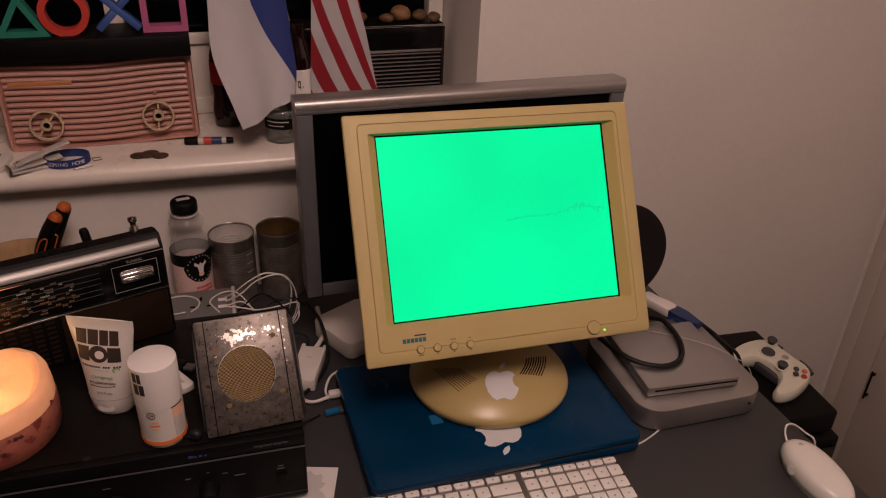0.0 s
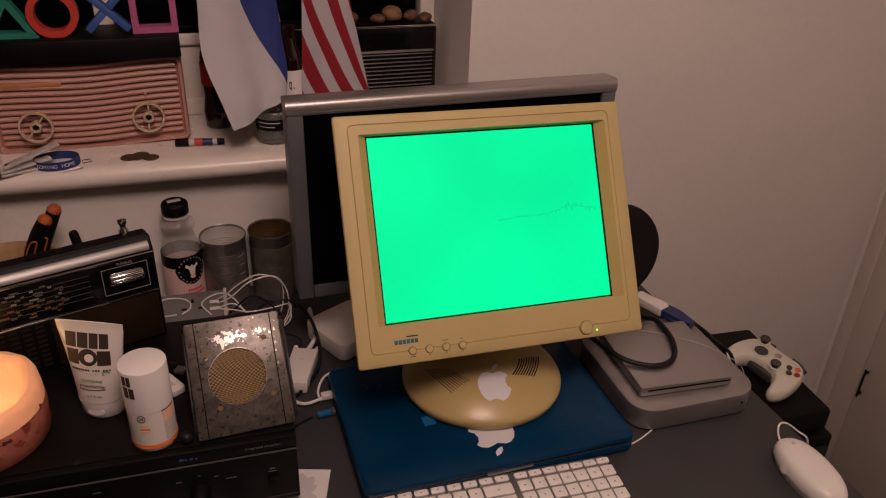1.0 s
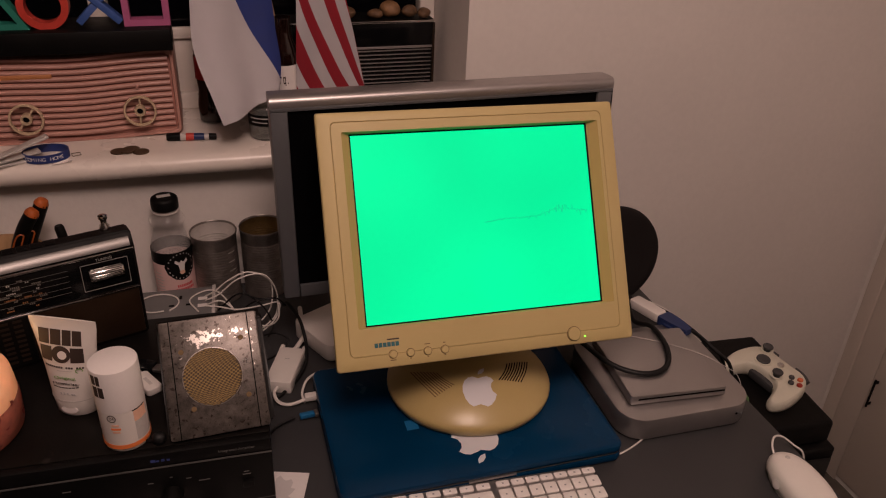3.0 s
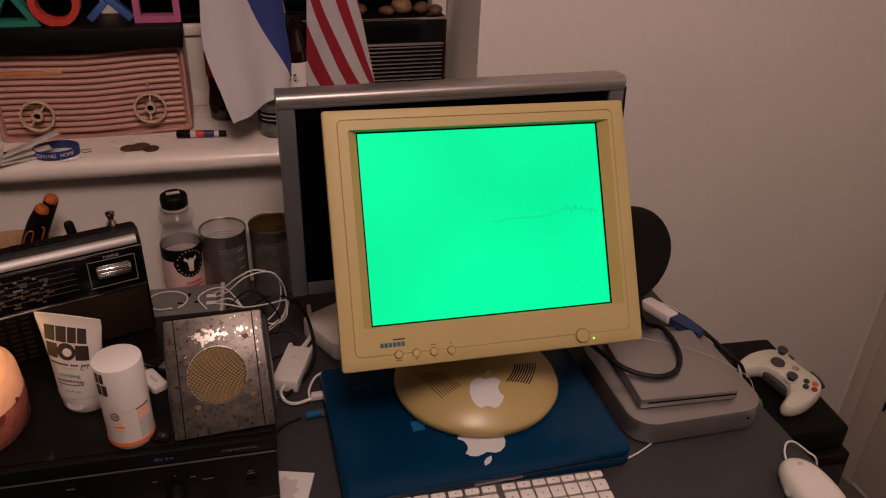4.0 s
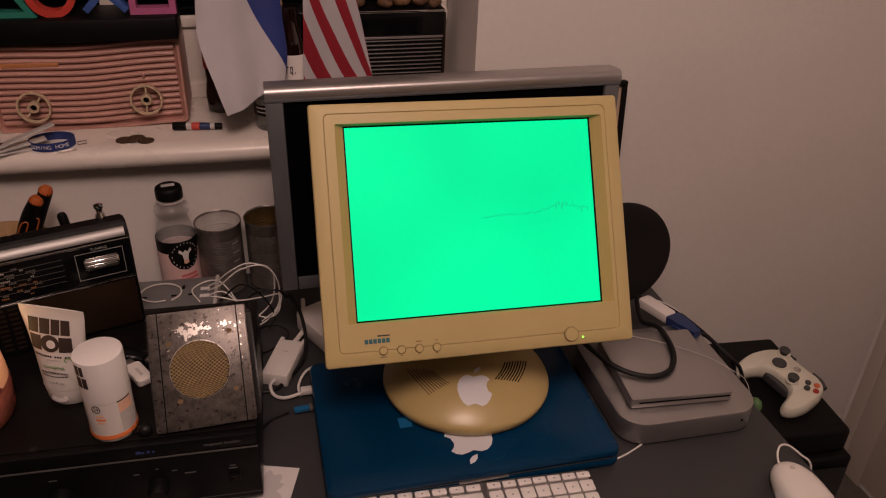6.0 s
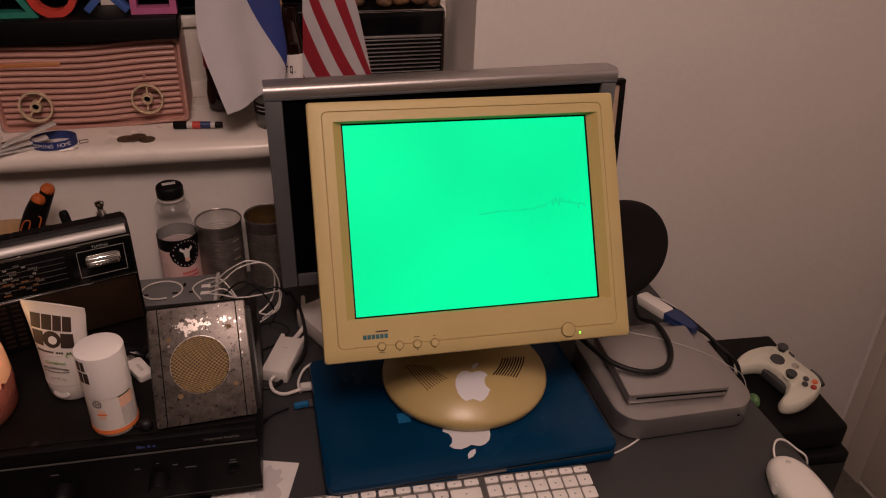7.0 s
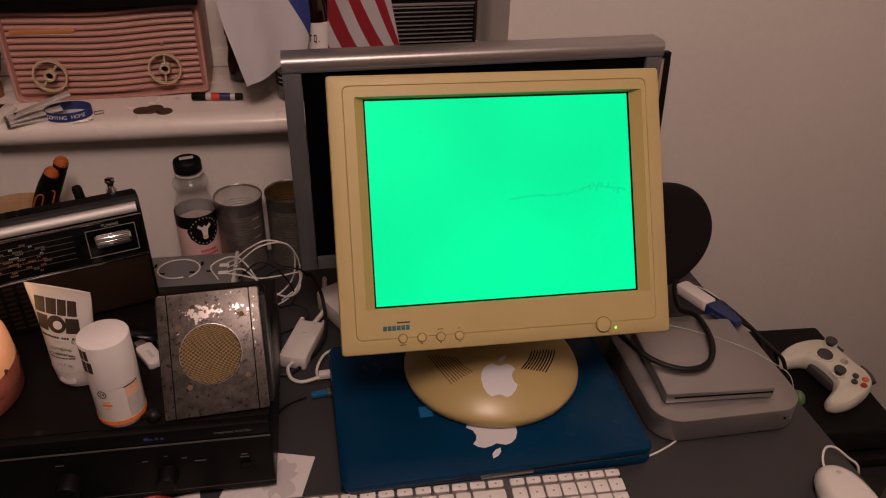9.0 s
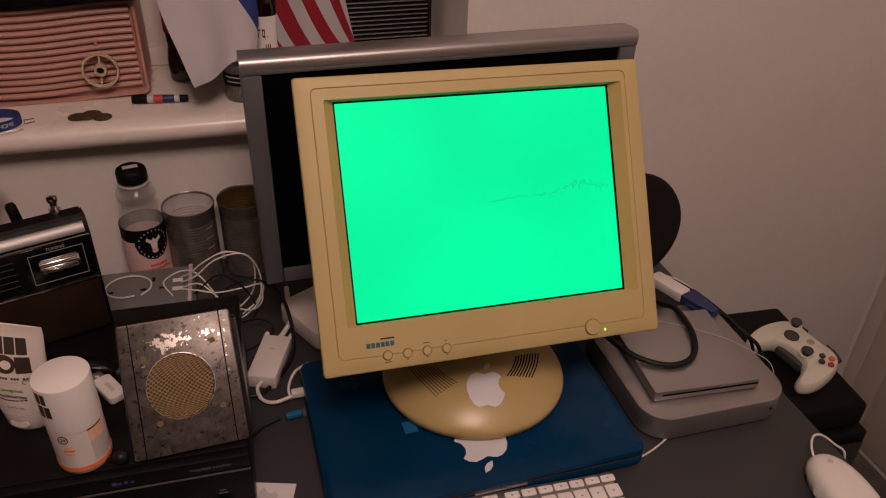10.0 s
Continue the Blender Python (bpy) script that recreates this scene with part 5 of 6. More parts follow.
part("cross_arm", box(-0.041, -0.0054, -0.011, 0.011, -0.0050, 0.0050, 0.001), "blue", ic, m=pose(0.049, SY, 0.0680, 0, -45, 0))
part("cross_arm", box(0.0054, 0.041, -0.011, 0.011, -0.0050, 0.0050, 0.001), "blue", ic, m=pose(0.049, SY, 0.0680, 0, -45, 0))
part("square", frame_shape([(-0.033, 0.0), (0.033, 0.0), (0.033, 0.066), (-0.033, 0.066)], [(-0.0235, 0.0095), (0.0235, 0.0095), (0.0235, 0.0565), (-0.0235, 0.0565)], 0.011), "magenta", ic, "pink square outline", pose(0.115, SY, 0.0328))


def cloth(name, left, right, u_of, mat, parent, n=26, cols=7, depth=0.010, waves=2.6, phase=0.0):
    """A hanging strip between two edges; u_of(v) gives its two sides across the cloth."""
    ls, rs = smooth_path(left, 10), smooth_path(right, 10)
    rings = []
    for k in range(n + 1):
        v = k / n
        a, b = ls[round(v * (len(ls) - 1))], rs[round(v * (len(rs) - 1))]
        u0, u1 = u_of(v)
        u0, u1 = min(max(u0, 0.0), 1.0), min(max(u1, 0.0), 1.0)
        if u1 - u0 < 0.004:
            u1 = u0 + 0.004 if u0 < 0.5 else u0
            u0 = u1 - 0.004
        row = []
        for c in range(cols):
            u = u0 + (u1 - u0) * c / (cols - 1)
            p = a.lerp(b, u)
            row.append(p + Vector((0, depth * math.sin(waves * 2 * math.pi * u + phase + 1.2 * v) * (0.4 + 0.6 * v), 0)))
        thick = [q + Vector((0, 0.0006, 0)) for q in row[::-1]]
        rings.append(row + thick)
    return part(name, loft(rings), mat, parent)


fl = thing("white_blue_flag", "small white and dark blue flag on a wooden stick", "flag")
la = [(-0.010, 1.392, 1.300), (-0.0089, 1.360, 1.2232), (-0.0113, 1.318, 1.1494), (0.0090, 1.270, 1.0835), (0.0200, 1.255, 1.0490)]
ra = [(0.102, 1.412, 1.290), (0.1137, 1.400, 1.2121), (0.1166, 1.385, 1.1615), (0.1192, 1.360, 1.1126), (0.1105, 1.325, 1.0760)]
SPLIT = lambda v: min(1.0, 0.53 + 0.76 * max(0.0, v - 0.26))
cloth("white_cloth", la, ra, lambda v: (0.0, SPLIT(v)), "cloth_white", fl, n=40, cols=16, depth=0.007, waves=1.7, phase=0.6)
cloth("blue_cloth", la, ra, lambda v: (SPLIT(v), 1.0), "cloth_blue", fl, n=40, cols=10, depth=0.007, waves=1.7, phase=0.6)
part("stick", sweep([(0.083, 1.412, 1.34), (0.1110, 1.412, 1.2097), (0.1210, 1.410, 1.145), (0.1275, 1.400, 1.060), (0.1285, 1.398, 1.01)], 0.0034, 10, 4), "stick", fl)
us = thing("striped_flag", "small red and white striped flag hanging down", "flag")
lb = [(0.156, 1.385, 1.300), (0.1515, 1.375, 1.216), (0.1475, 1.372, 1.140), (0.1440, 1.370, 1.0637), (0.1430, 1.366, 1.020)]
rb = [(0.212, 1.385, 1.300), (0.2285, 1.375, 1.214), (0.2425, 1.372, 1.1450), (0.2575, 1.370, 1.0634), (0.2640, 1.366, 1.020)]
BANDS = [(-1.05, -0.30), (-0.82, -0.06), (-0.66, 0.00), (-0.45, 0.17), (-0.20, 0.39), (0.02, 0.57), (0.20, 0.76), (0.52, 0.91), (0.76, 0.995), (0.97, 1.06), (1.3, 1.4)]
for i in range(10):
    def band(v, i=i):
        k = (v - 0.25) / 0.48
        return tuple(a + (b - a) * k for a, b in BANDS[i:i + 2])
    cloth("white_stripe" if i % 2 == 0 else "red_stripe", lb, rb, band, "cloth_white" if i % 2 == 0 else "cloth_red", us, n=40, cols=5, depth=0.007, waves=1.3, phase=0.8)
part("stick", sweep([(0.170, 1.398, 1.40), (0.165, 1.405, 1.2), (0.152, 1.404, 1.05)], 0.003, 10, 4), "stick", us)

co = thing("cola_bottle", "dark full soft-drink bottle with a red label", "bottle", pose(0.011, 1.432, SILL) @ Matrix.Diagonal((0.88, 0.88, 1.0, 1.0)))
part("glass", lathe([(0.024, 0.0005), (0.029, 0.004), (0.030, 0.03), (0.026, 0.055), (0.0285, 0.085), (0.028, 0.12), (0.020, 0.155), (0.012, 0.18), (0.011, 0.21)], 32), "cola", co)
part("label", arc_patch(0.0289, 0, 360, 0.075, 0.112, steps=30), "red_label", co)
part("cap", lathe([(0.0135, 0.210), (0.0135, 0.217), (0.0, 0.2172)], 20), "red", co)
bb = thing("beer_bottle", "dark glass bottle with a white label holding flag sticks", "bottle", pose(0.1290, 1.3975, SILL))
part("glass", lathe([(0.0215, 0.0005), (0.0240, 0.004), (0.0240, 0.112), (0.0205, 0.130), (0.0135, 0.150), (0.0125, 0.175), (0.0135, 0.177)], 32), "cola", bb)
part("label", arc_patch(0.0242, -160, -20, 0.050, 0.104, steps=16), "white_matt", bb, "white paper label")
for a, w, z0, z1 in ((-128, 5, 0.074, 0.086), (-119, 9, 0.0835, 0.086), (-119, 3, 0.074, 0.0835), (-104, 10, 0.0835, 0.086), (-104, 3, 0.074, 0.0835), (-97, 3, 0.0715, 0.0835), (-104, 8, 0.074, 0.0765), (-88, 3, 0.074, 0.0765)):
    part("printed_mark", arc_patch(0.0246, a, a + w, z0, z1, steps=2), "dark_print", bb)
for i in range(3):
    part("printed_mark", arc_patch(0.0246, -96 + 7 * i, -93 + 7 * i, 0.056 + 0.001 * i, 0.064, steps=2), "dark_print", bb)
jr = thing("glass_jar", "open glass jar with a black printed label", "jar", pose(0.090, 1.340, SILL))
ow = [(0.026, 0.0005), (0.029, 0.004), (0.030, 0.045), (0.028, 0.052), (0.0265, 0.054)]
part("glass", lathe(ow + [(r - 0.002, z) for r, z in ow[::-1][:-1]] + [(0.023, 0.003)], 32), "glass", jr)
part("label", arc_patch(0.0303, -170, 10, 0.026, 0.044, steps=24), "black", jr)
part("printed_mark", arc_patch(0.0307, -150, -80, 0.038, 0.0397, steps=8), "grey_print", jr)
part("printed_mark", arc_patch(0.0307, -145, -95, 0.0315, 0.0328, steps=8), "grey_print", jr)

cb = thing("slatted_radio", "black and silver old radio with horizontal slats", "radio", pose(0.272, 1.425, SILL))
part("case", box(-0.156, 0.122, 0.0, 0.070, 0.0, 0.1600, 0.003), "black", cb)
for i in range(17):
    part("end_rib", box(-0.1545, -0.1290, -0.0025, 0.001, 0.012 + 0.0082 * i, 0.0170 + 0.0082 * i, 0.0008), "brown_panel", cb)
part("chrome_edge", box(-0.127, 0.121, -0.003, 0.001, 0.1555, 0.1595, 0.001), "chrome", cb)
part("black_band", box(-0.124, 0.118, -0.002, 0.001, 0.1165, 0.1550, 0.001), "black_gloss", cb)
part("chrome_edge", box(-0.124, 0.118, -0.003, 0.001, 0.1120, 0.1160, 0.001), "alu_bar", cb)
for i in range(15):
    part("slat", box(-0.122, 0.116, -0.0035, 0.001, 0.1079 - 0.0070 * i, 0.1094 - 0.0070 * i, 0.0004), "alu_bar", cb)
part("side_trim", box(0.1185, 0.1225, -0.003, 0.001, 0.004, 0.1550, 0.001), "brown_panel", cb)
rng = random.Random(21)
for i, (sx, sr) in enumerate(((-0.070, 0.013), (-0.025, 0.012), (0.020, 0.011), (0.048, 0.018), (0.082, 0.013), (0.105, 0.012))):
    bm = bmesh.new()
    bmesh.ops.create_icosphere(bm, subdivisions=3, radius=sr)
    for v in bm.verts:
        v.co *= 1 + 0.22 * noise.noise(v.co * 60 + Vector((i * 3.1, 0, 0)))
        v.co = Vector((v.co.x * 1.25, v.co.y, v.co.z * 0.75))
    low = min(v.co.z for v in bm.verts)
    tagged(part("pebble", bm, "stone" if i != 3 else "stone_light", m=pose(0.272 + sx, 1.448 + rng.uniform(-0.012, 0.012), SILL + 0.1602 - low, 0, 0, rng.uniform(0, 180))),
           label="rough brown pebble resting on the slatted radio", category="pebble", group="pebbles on the radio")

va = thing("clay_vase", "small brown clay figure-shaped vase on the sill", "vase", pose(-0.366, 1.405, SILL))
part("vase", lathe([(0.017, 0.0005), (0.018, 0.012), (0.016, 0.026), (0.023, 0.042), (0.028, 0.062), (0.025, 0.084), (0.015, 0.096), (0.012, 0.102), (0.0, 0.103)], 32), "terracotta", va)
ph = thing("mobile_phone", "white phone with a dark screen on the sill", "phone", pose(-0.371, 1.326, SILL, 0, 0, -8))
part("body", slab(0.105, 0.058, 0.0003, 0.009, 0.008, 0.0015), "white_plastic", ph)
part("screen", slab(0.074, 0.048, 0.0088, 0.0093, 0.001, 0.0001), "black_gloss", ph)

nc = thing("nail_clippers", "silver nail clippers with the lever raised", "nail clippers", pose(-0.273, 1.300, SILL, 0, 0, 24))
part("lower_arm", box(-0.042, 0.036, -0.0090, 0.0090, 0.0004, 0.0040, 0.001), "tin_in", nc)
part("upper_arm", box(-0.042, 0.030, -0.0085, 0.0085, 0.0, 0.0035, 0.001), "tin_in", nc, m=pose(0, 0, 0.0080, 0, -5, 0))
part("lever", box(-0.036, 0.046, -0.0080, 0.0080, 0.0, 0.0035, 0.0012), "tin_in", nc, m=pose(0.0, 0, 0.0190, 0, -14, 0))
part("pin", lathe([(0.003, 0.0), (0.003, 0.016), (0.0, 0.0165)], 12), "chrome", nc, m=pose(-0.030, 0, 0.001))
part("jaw", box(-0.0460, -0.0422, -0.0090, 0.0090, 0.001, 0.012, 0.001), "tin", nc)

wb = thing("wristband", "dark blue rubber wristband with white lettering", "wristband", pose(-0.238, 1.311, SILL, 0, 0, 6))
RX, RY = 0.0300, 0.0235
part("band", loft([[((RX + d) * math.cos(a), (RY + d) * math.sin(a), z) for d, z in ((0, 0.0004), (0.0018, 0.0004), (0.0020, 0.0065), (0.0018, 0.0125), (0, 0.0125), (-0.0002, 0.0065))] for a in [2 * math.pi * i / 48 for i in range(49)]], (False, False)), "band_blue", wb)
for i, ch in enumerate("COMING HOME"):
    if ch != " ":
        a = radians(-142 + 9.6 * i)
        nx, ny = math.cos(a) / RX, math.sin(a) / RY
        writing("letter", ch, 0.0078, "white_matt", wb, pose((RX + 0.0020) * math.cos(a), (RY + 0.0020) * math.sin(a), 0.0065, 90, 0, math.degrees(math.atan2(ny, nx)) + 90))

for i, (cx, cy, cz, r, mat) in enumerate(((-0.1375, 1.3135, 0.0, 0.0128, "bronze"), (-0.1205, 1.3190, 0.0, 0.0130, "bronze"), (-0.1055, 1.3060, 0.0, 0.0120, "bronze"), (-0.1250, 1.3080, 0.0020, 0.0102, "bronze"))):
    tagged(part("coin", lathe([(r * 0.96, 0.0002), (r, 0.0005), (r, 0.0016), (r * 0.96, 0.0019), (r * 0.86, 0.0016), (0.0, 0.0017)], 36), mat, m=pose(cx, cy, SILL + cz)),
           label="worn brown copper coin in a small heap", category="coin", group="coins on the sill")
sq = [(-0.006, -0.006, 0), (0.006, -0.005, 0), (0.0065, 0.006, 0), (-0.0055, 0.0065, 0), (-0.006, -0.005, 0.0005)]
tagged(part("wire_square", sweep([(x, y, z + 0.0009) for x, y, z in sq], 0.0006, 6, 1), "bronze", m=pose(-0.198, 1.314, SILL, 0, 0, 15)), label="bent brown wire square on the sill", category="wire")
tagged(part("paper_clip", sweep([(-0.012, 0.0, 0.001), (0.012, 0.001, 0.001), (0.013, 0.004, 0.001), (-0.010, 0.0035, 0.001), (-0.010, 0.001, 0.0014), (0.006, 0.0016, 0.0014)], 0.0005, 6, 3), "tin", m=pose(-0.216, 1.283, SILL, 0, 0, 12)), label="thin steel paper clip on the sill", category="paper clip")

pn = thing("whiteboard_marker", "short marker with black cap and red band", "marker", pose(-0.030, 1.3405, SILL + 0.0066, 0, 90, -8))
for name, prof, mat in (("cap", [(0.0, -0.0385), (0.0055, -0.038), (0.0064, -0.036), (0.0064, -0.0170)], "black"), ("collar", [(0.0060, -0.0168), (0.0060, -0.0085)], "grey_print"),
                        ("red_sleeve", [(0.0060, -0.0083), (0.0060, 0.0040)], "red"), ("barrel", [(0.0058, 0.0042), (0.0055, 0.0200)], "vga_blue"), ("label", [(0.0055, 0.0202), (0.0054, 0.0270)], "grey_print"), ("end_plug", [(0.0053, 0.0272), (0.0048, 0.0380), (0.0, 0.0385)], "black")):
    part(name, lathe(prof, 20), mat, pn)

# ---- beside the desk ----
b1 = thing("black_case", "flat black plastic equipment box beside the desk", "case", pose(0.848, 1.005, 0.0, 0, 0, -4.7))
part("body", box(-0.124, 0.124, -0.127, 0.127, 0.5490, 0.5980, 0.009, 4), "black", b1)
b2 = thing("black_cabinet", "tall black computer case standing on the floor", "computer case", pose(0.850, 1.000, 0.0, 0, 0, -4.7))
part("body", box(-0.126, 0.132, -0.132, 0.140, 0.0, 0.5460, 0.006, 3), "black", b2)
part("front_panel", box(-0.118, 0.124, -0.1385, -0.1325, 0.02, 0.530, 0.004), "black_gloss", b2)
for fx, fy in ((-0.11, -0.11), (0.11, -0.11), (-0.11, 0.11), (0.11, 0.11)):
    part("foot", box(fx - 0.008, fx + 0.008, fy - 0.008, fy + 0.008, 0.5462, 0.5489, 0), "black_rubber", b1)

gp = thing("game_controller", "cream-white wireless game controller with grey sticks", "game controller", pose(0.9081, 0.9866, 0.5965, 2.4, 6.2, -87) @ Matrix.Diagonal((0.866, 0.866, 0.866, 1.0)))
half = [(0.0, 0.046), (0.018, 0.046), (0.036, 0.047), (0.056, 0.040), (0.068, 0.024), (0.075, 0.000), (0.078, -0.026), (0.076, -0.048), (0.069, -0.066), (0.058, -0.073), (0.047, -0.066), (0.040, -0.046), (0.033, -0.031), (0.020, -0.022), (0.0, -0.020)]
loop = smooth_path(half, 3)
outl = [(p.x, p.y) for p in [Vector((x, y, 0)) for x, y, *_ in loop]] + [(-p.x, p.y) for p in loop[::-1]][1:-1]


def inset(points, d):
    """The outline drawn in by d."""
    res = []
    for i, (x, y) in enumerate(points):
        (xa, ya), (xb, yb) = points[i - 2], points[(i + 2) % len(points)]
        n = math.hypot(xb - xa, yb - ya)
        res.append((x - d * (ya - yb) / n, y - d * (xb - xa) / n))
    return res


side = 1 if sum(x0 * y1 - x1 * y0 for (x0, y0), (x1, y1) in zip(outl, outl[1:] + outl[:1])) < 0 else -1
bm = loft([[(x, y, z) for x, y in inset(outl, d * side)] for z, d in ((0.0, 0.005), (0.004, 0.0022), (0.010, 0.0004), (0.016, 0.0), (0.022, 0.0006), (0.027, 0.0018), (0.031, 0.0036), (0.0332, 0.0052), (0.034, 0.0062))])
bm.normal_update()
bmesh.ops.triangulate(bm, faces=[f for f in bm.faces if len(f.verts) > 4], quad_method="BEAUTY", ngon_method="EAR_CLIP")
for v in bm.verts:
    v.co.z -= 0.16 * max(0.0, -v.co.y - 0.02) * (v.co.z / 0.034)
    v.co.z = max(v.co.z, 0.0)
GRIP = pose(0.002, -0.001, 0.0125, 0, 0, 12)
part("shell", bm, "cream", gp, m=GRIP)


def thumb(x, y, r, mat="grey_dark"):
    s = part("thumb_stick", lathe([(r * 0.65, 0.0), (r * 0.55, 0.006), (r * 0.95, 0.009), (r, 0.011), (r * 0.9, 0.0125), (r * 0.5, 0.0115), (0.0, 0.0112)], 28), mat, gp, "dark grey thumb stick", pose(x, y, 0.0460))
    part("collar", lathe([(r * 1.25, 0.0), (r * 1.22, 0.0022), (r * 0.8, 0.0022)], 28, (True, False)), "cream", s)


thumb(-0.0465, 0.0250, 0.0108)
thumb(0.0215, -0.0055, 0.0108)
pad = part("direction_pad", lathe([(0.0142, 0.0), (0.0140, 0.0040), (0.0125, 0.0052), (0.007, 0.0036), (0.0, 0.0040)], 28), "grey_dark", gp, m=pose(-0.0245, -0.0020, 0.0462))
part("pad_ring", lathe([(0.0180, 0.0), (0.0175, 0.0026), (0.0145, 0.0030)], 28, (True, False)), "cream", gp, m=pose(-0.0245, -0.0020, 0.0455))
part("guide_button", lathe([(0.0075, 0.0), (0.0070, 0.0022), (0.0, 0.0030)], 24), "chrome", gp, m=pose(0.0, 0.0225, 0.0460))
for x, y, mat in ((0.047, 0.0095, "grey_dark"), (0.0590, 0.0205, "red_btn"), (0.0355, 0.0205, "grey_dark"), (0.0475, 0.0320, "orange_btn")):
    part("action_button", lathe([(0.0058, 0.0), (0.0057, 0.0030), (0.0044, 0.0045), (0.0, 0.0050)], 20), mat, gp, m=pose(x, y, 0.0455))
for sx in (-1, 1):
    part("shoulder_button", sweep([(sx * 0.022, 0.047, 0.026), (sx * 0.042, 0.0475, 0.024), (sx * 0.058, 0.041, 0.022)], 0.0062, 10, 5), "grey_dark", gp, m=GRIP)
part("battery_pack", box(-0.030, 0.030, -0.030, -0.015, 0.002, 0.022, 0.004), "grey_dark", gp, m=GRIP)

# ---- cables and paper ----
cable("video_cable", [(0.43, 0.935, 0.86), (0.462, 0.908, 0.832), (0.497, 0.862, 0.8125), (0.534, 0.836, 0.8090), (0.571, 0.842, 0.8090), (0.596, 0.880, 0.8095), (0.606, 0.938, 0.806), (0.606, 0.985, 0.785), (0.622, 1.034, 0.786), (0.632, 1.046, 0.788)], 0.0039, "black_rubber", "thick black video cable looped over the disc drive", "cable", 10)
cable("video_cable", [(0.6665, 0.9330, 0.788), (0.684, 0.938, 0.782), (0.700, 0.931, 0.771), (0.714, 0.914, 0.758), (0.732, 0.900, 0.742), (0.744, 0.896, 0.705), (0.750, 0.905, 0.65), (0.753, 0.91, 0.604)], 0.0029, "black_rubber", "black video cable running off the desk edge", "cable", 10)
cable("power_cable", [(0.63, 1.090, 0.760), (0.668, 1.052, 0.768), (0.690, 1.000, 0.770), (0.702, 0.958, 0.767), (0.713, 0.930, 0.759), (0.728, 0.914, 0.744), (0.740, 0.910, 0.70), (0.744, 0.92, 0.604)], 0.0026, "black_rubber", "black cable along the back of the desk edge")
cable("power_cable", [(0.66, 1.075, 0.757), (0.695, 1.030, 0.760), (0.708, 0.985, 0.756), (0.722, 0.948, 0.744), (0.736, 0.932, 0.69), (0.740, 0.94, 0.604)], 0.0024, "black_rubber", "black cable dropping behind the desk edge")
cable("thin_cable", [(0.49, 0.955, 0.8055), (0.545, 0.934, 0.8055), (0.600, 0.900, 0.8055), (0.640, 0.862, 0.8052), (0.668, 0.842, 0.794), (0.688, 0.830, 0.780), (0.694, 0.815, 0.7525)], 0.0005, "grey_print", "thin pale cable lying across the disc drive")
cable("white_cable", [(0.640, 1.092, 0.753), (0.674, 1.060, 0.764), (0.690, 1.020, 0.768), (0.695, 0.99, 0.760), (0.704, 0.97, 0.74)], 0.0016, "white_plastic", "thin white cable beside the video plug")
cable("white_cable", [(0.572, 1.02, 0.7525), (0.585, 1.005, 0.765), (0.594, 0.99, 0.757), (0.596, 0.97, 0.7522)], 0.0024, "white_plastic", "short loop of white cable behind the small computer")
cable("white_cable", [(0.445, 0.7560, 0.7516), (0.466, 0.7585, 0.7516), (0.490, 0.767, 0.7516), (0.512, 0.778, 0.7515), (0.535, 0.792, 0.7514)], 0.0012, "white_plastic", "white cable between laptop and small computer")
cable("usb_cable", [(-0.005, 0.900, 0.754), (0.020, 0.898, 0.7535), (0.042, 0.918, 0.7545), (0.065, 0.925, 0.758)], 0.0020, "black_rubber", "thin black cable with a blue plug in the laptop")
up = thing("usb_plug", "bright blue plug in the side of the laptop", "plug", pose(0.080, 0.926, DESK + 0.0045, 0, 0, -86))
part("housing", box(-0.0040, 0.0040, -0.008, 0.012, 0.0, 0.0065, 0.0015), "blue_bright", up)
part("tip", box(-0.0055, 0.0055, 0.0122, 0.0170, 0.0010, 0.0060, 0.0005), "tin", up)
cable("black_cable", [(0.080, 1.175, 0.775), (0.084, 1.155, 0.792), (0.0895, 1.135, 0.794), (0.0985, 1.098, 0.790), (0.1005, 1.055, 0.770), (0.089, 1.0216, 0.757), (0.053, 0.979, 0.7545), (0.0318, 0.975, 0.7545)], 0.0026, "black_rubber", "black cable curving round the video adapter")
cable("power_lead", [(0.083, 0.958, 0.7525), (0.082, 0.975, 0.757), (0.093, 0.992, 0.766), (0.112, 1.002, 0.768)], 0.0018, "white_plastic", "thin white lead behind the laptop corner")
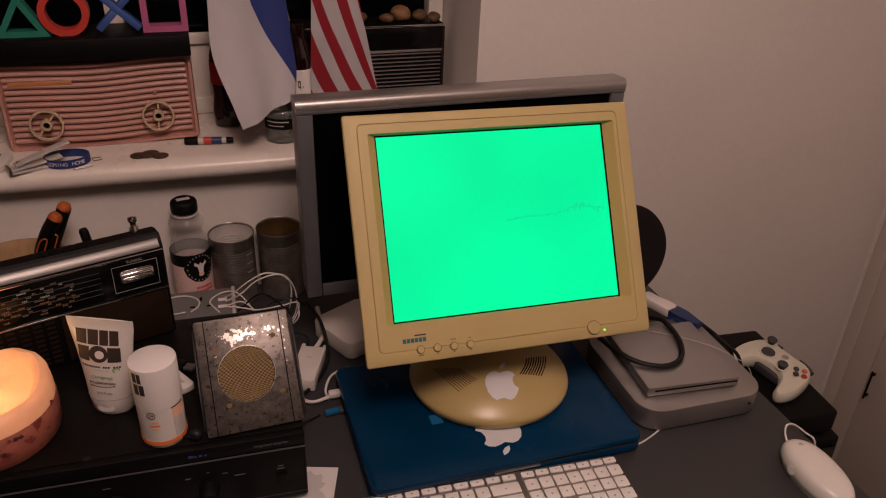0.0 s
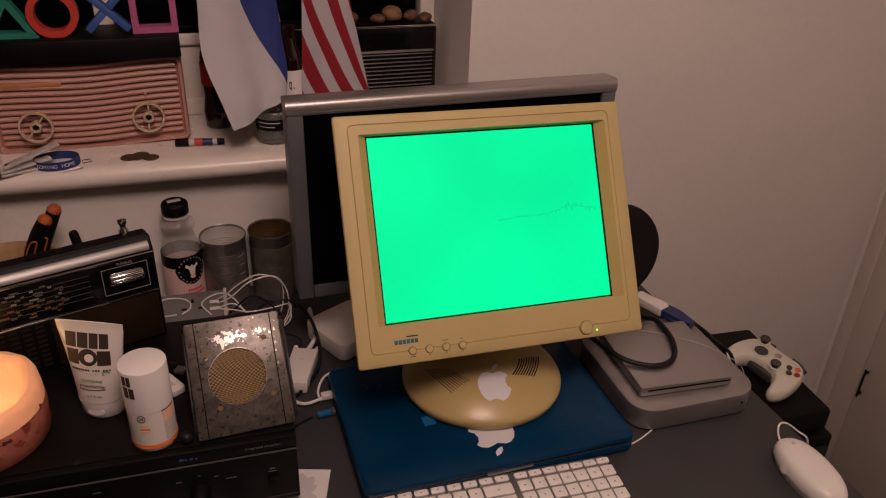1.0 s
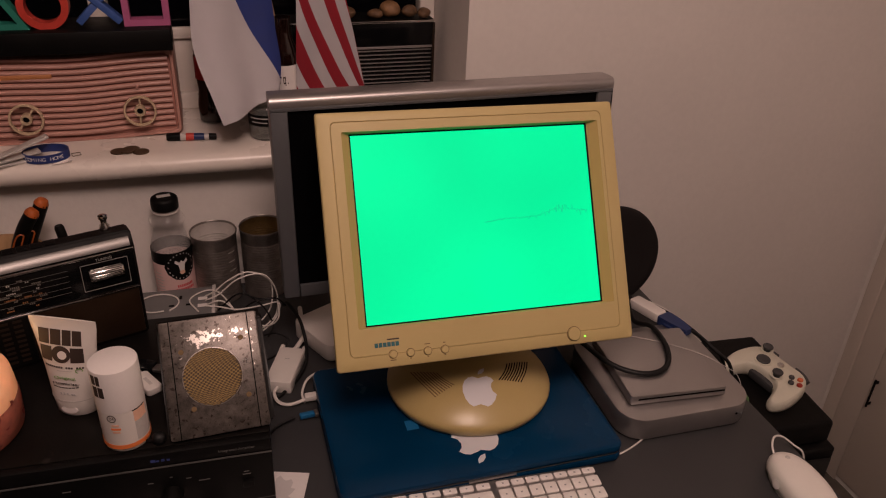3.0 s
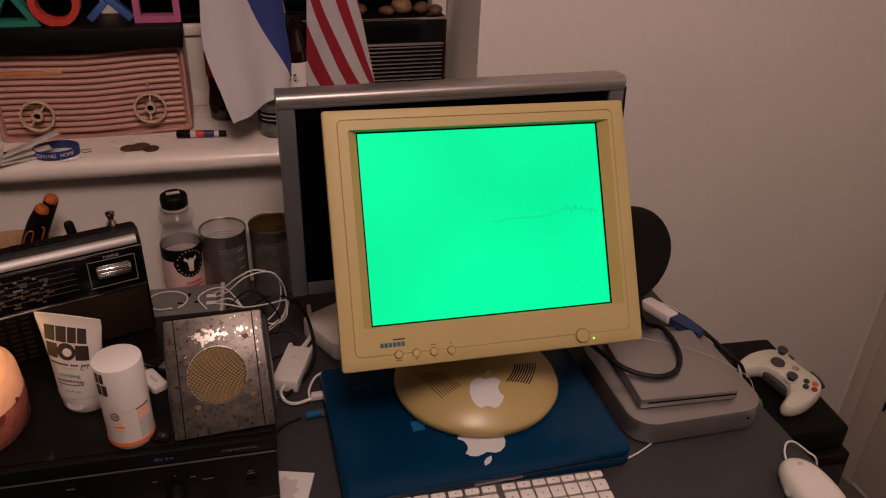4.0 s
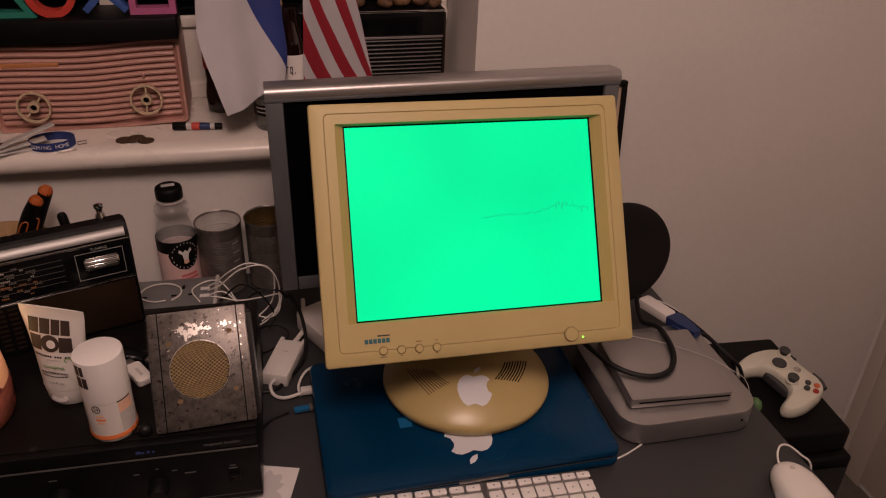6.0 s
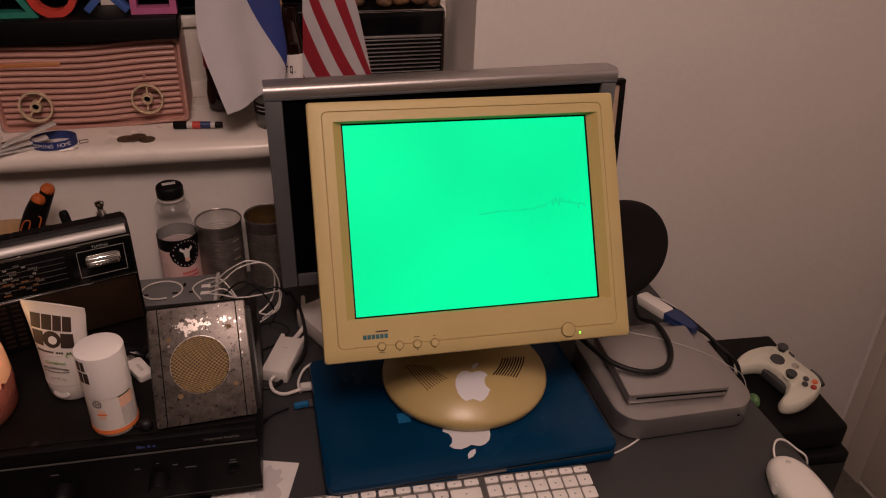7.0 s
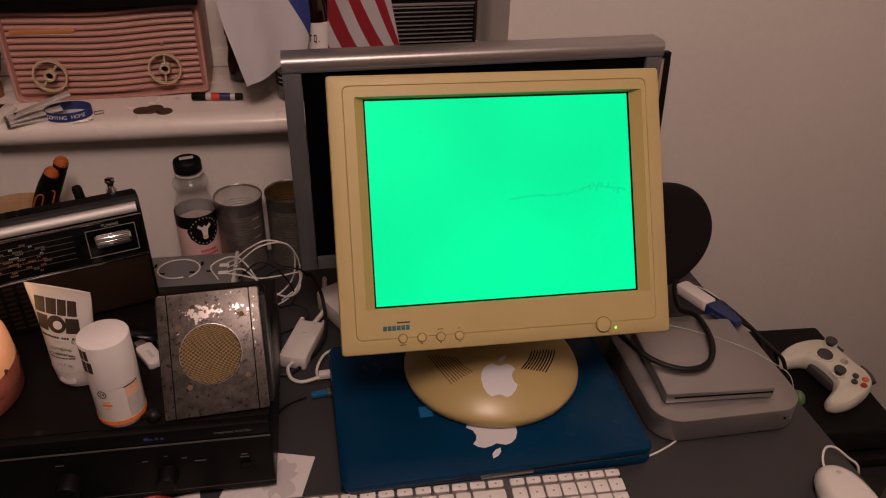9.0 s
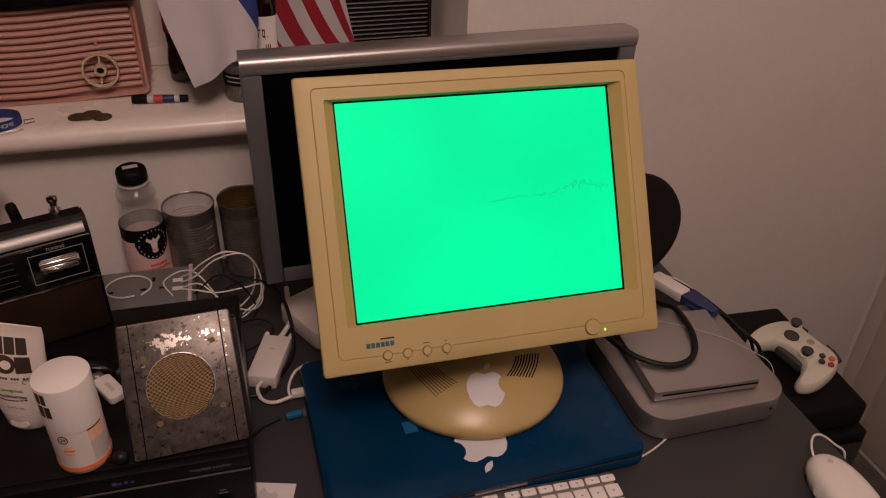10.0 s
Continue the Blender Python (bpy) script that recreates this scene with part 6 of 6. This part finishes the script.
loops = ([(-0.036, 1.192, 0.7990), (-0.022, 1.176, 0.815), (0.0, 1.165, 0.838), (0.030, 1.160, 0.852), (0.062, 1.165, 0.830), (0.060, 1.160, 0.785), (0.036, 1.150, 0.762), (0.0, 1.140, 0.753)],
         [(-0.036, 1.180, 0.7985), (-0.015, 1.162, 0.818), (0.015, 1.155, 0.845), (0.052, 1.155, 0.848), (0.070, 1.155, 0.815), (0.066, 1.150, 0.775), (0.04, 1.14, 0.757)],
         [(-0.036, 1.164, 0.7985), (-0.016, 1.152, 0.801), (0.010, 1.148, 0.795), (0.045, 1.146, 0.798), (0.072, 1.145, 0.800), (0.064, 1.135, 0.778), (0.04, 1.130, 0.760), (0.01, 1.125, 0.753)],
         [(-0.035, 1.170, 0.797), (-0.010, 1.158, 0.806), (0.020, 1.140, 0.780), (0.050, 1.130, 0.770), (0.068, 1.120, 0.790), (0.070, 1.150, 0.806)],
         [(-0.106 + 0.030 * math.cos(0.5 * k), 1.186 + 0.026 * math.sin(0.5 * k), 0.7985 + 0.0002 * k) for k in range(-2, 11)],
         [(-0.048, 1.150, 0.7990), (-0.060, 1.185, 0.7990), (-0.038, 1.206, 0.7995), (-0.016, 1.196, 0.800), (0.004, 1.178, 0.776), (0.012, 1.165, 0.755)])
for p in loops:
    cable("white_cable", p, 0.0012, "white_plastic", "loop of thin white cable over the power strip", "cable")
for p in ([(-0.02, 1.16, 0.79), (0.015, 1.15, 0.822), (0.045, 1.145, 0.800), (0.060, 1.14, 0.765), (0.05, 1.12, 0.757)], [(0.0, 1.17, 0.76), (0.03, 1.145, 0.805), (0.066, 1.14, 0.812), (0.082, 1.15, 0.79)], [(0.03, 1.12, 0.757), (0.06, 1.10, 0.775), (0.078, 1.09, 0.765), (0.060, 1.075, 0.755), (0.032, 1.06, 0.754)]):
    cable("black_cable", p, 0.0014, "black_rubber", "thin black cable tangled behind the speaker")
pap = thing("photo_print", "pale sheet of paper half under the amplifier", "paper", pose(0.020, 0.802, DESK + 0.0003, 0, 0, -18))
part("sheet", box(-0.050, 0.040, -0.042, 0.040, 0.0, 0.0005, 0), "paper", pap)
part("print", flat_shape(blotch(0.008, 0.002, 0.020, 0.026, 30, 5), 1.0, 0.0004, 0.0007), "paper_print", pap)
pp2 = thing("photo_print", "white sheet lying in front of the amplifier", "paper", pose(-0.075, 0.752, DESK + 0.0003, 0, 0, 8))
part("sheet", box(-0.060, 0.022, -0.035, 0.045, 0.0, 0.0005, 0), "paper", pp2)
cable("red_cable", [(-0.142, 0.762, 0.753), (-0.133, 0.776, 0.762), (-0.117, 0.783, 0.768), (-0.096, 0.784, 0.768), (-0.073, 0.772, 0.765), (-0.068, 0.752, 0.753)], 0.0017, "red_cable", "loop of dark red cable on the desk")
cable("red_cable", [(-0.130, 0.758, 0.753), (-0.119, 0.774, 0.766), (-0.101, 0.776, 0.767), (-0.087, 0.766, 0.764), (-0.084, 0.748, 0.753)], 0.0017, "red_cable", "loop of dark red cable on the desk")
for p in ([(-0.280, 0.770, 0.753), (-0.256, 0.791, 0.765), (-0.233, 0.786, 0.764), (-0.215, 0.762, 0.753)], [(-0.252, 0.770, 0.753), (-0.240, 0.788, 0.766), (-0.228, 0.791, 0.768), (-0.220, 0.775, 0.753)],
          [(-0.214, 0.786, 0.768), (-0.200, 0.778, 0.765), (-0.184, 0.758, 0.753)], [(-0.170, 0.762, 0.753), (-0.162, 0.777, 0.767), (-0.157, 0.783, 0.769), (-0.150, 0.782, 0.769), (-0.152, 0.770, 0.765), (-0.159, 0.752, 0.753)]):
    cable("white_cable", p, 0.0013, "white_plastic", "thin white cable in front of the amplifier")
bl = thing("green_knob", "small pale green plastic ball on the black box", "ball", pose(0.826, 0.945, 0.5982) @ Matrix.Diagonal((0.85, 1.1, 1.1, 1.0)))
part("ball", lathe([(0.004, 0.0003), (0.009, 0.003), (0.0115, 0.010), (0.009, 0.018), (0.004, 0.022), (0.0, 0.023)], 20), "green_soft", bl)
gc = thing("dark_cloth", "crumpled dark green cloth on the floor", "cloth", pose(1.05, 0.80, 0.0))
bm = bmesh.new()
bmesh.ops.create_icosphere(bm, subdivisions=4, radius=0.12)
for v in bm.verts:
    v.co *= 1 + 0.35 * noise.noise(v.co * 14)
    v.co.z = max(v.co.z * 0.5 + 0.03, 0.0005)
part("cloth", bm, "dark_green", gc)
for p in ([(1.02, 0.95, 0.006), (1.10, 0.88, 0.03), (1.20, 0.85, 0.006), (1.32, 0.74, 0.006)], [(1.05, 1.05, 0.006), (1.15, 0.95, 0.05), (1.25, 0.98, 0.006), (1.38, 0.86, 0.006)]):
    cable("floor_cable", p, 0.006, "black_rubber", "black cable lying on the floor")
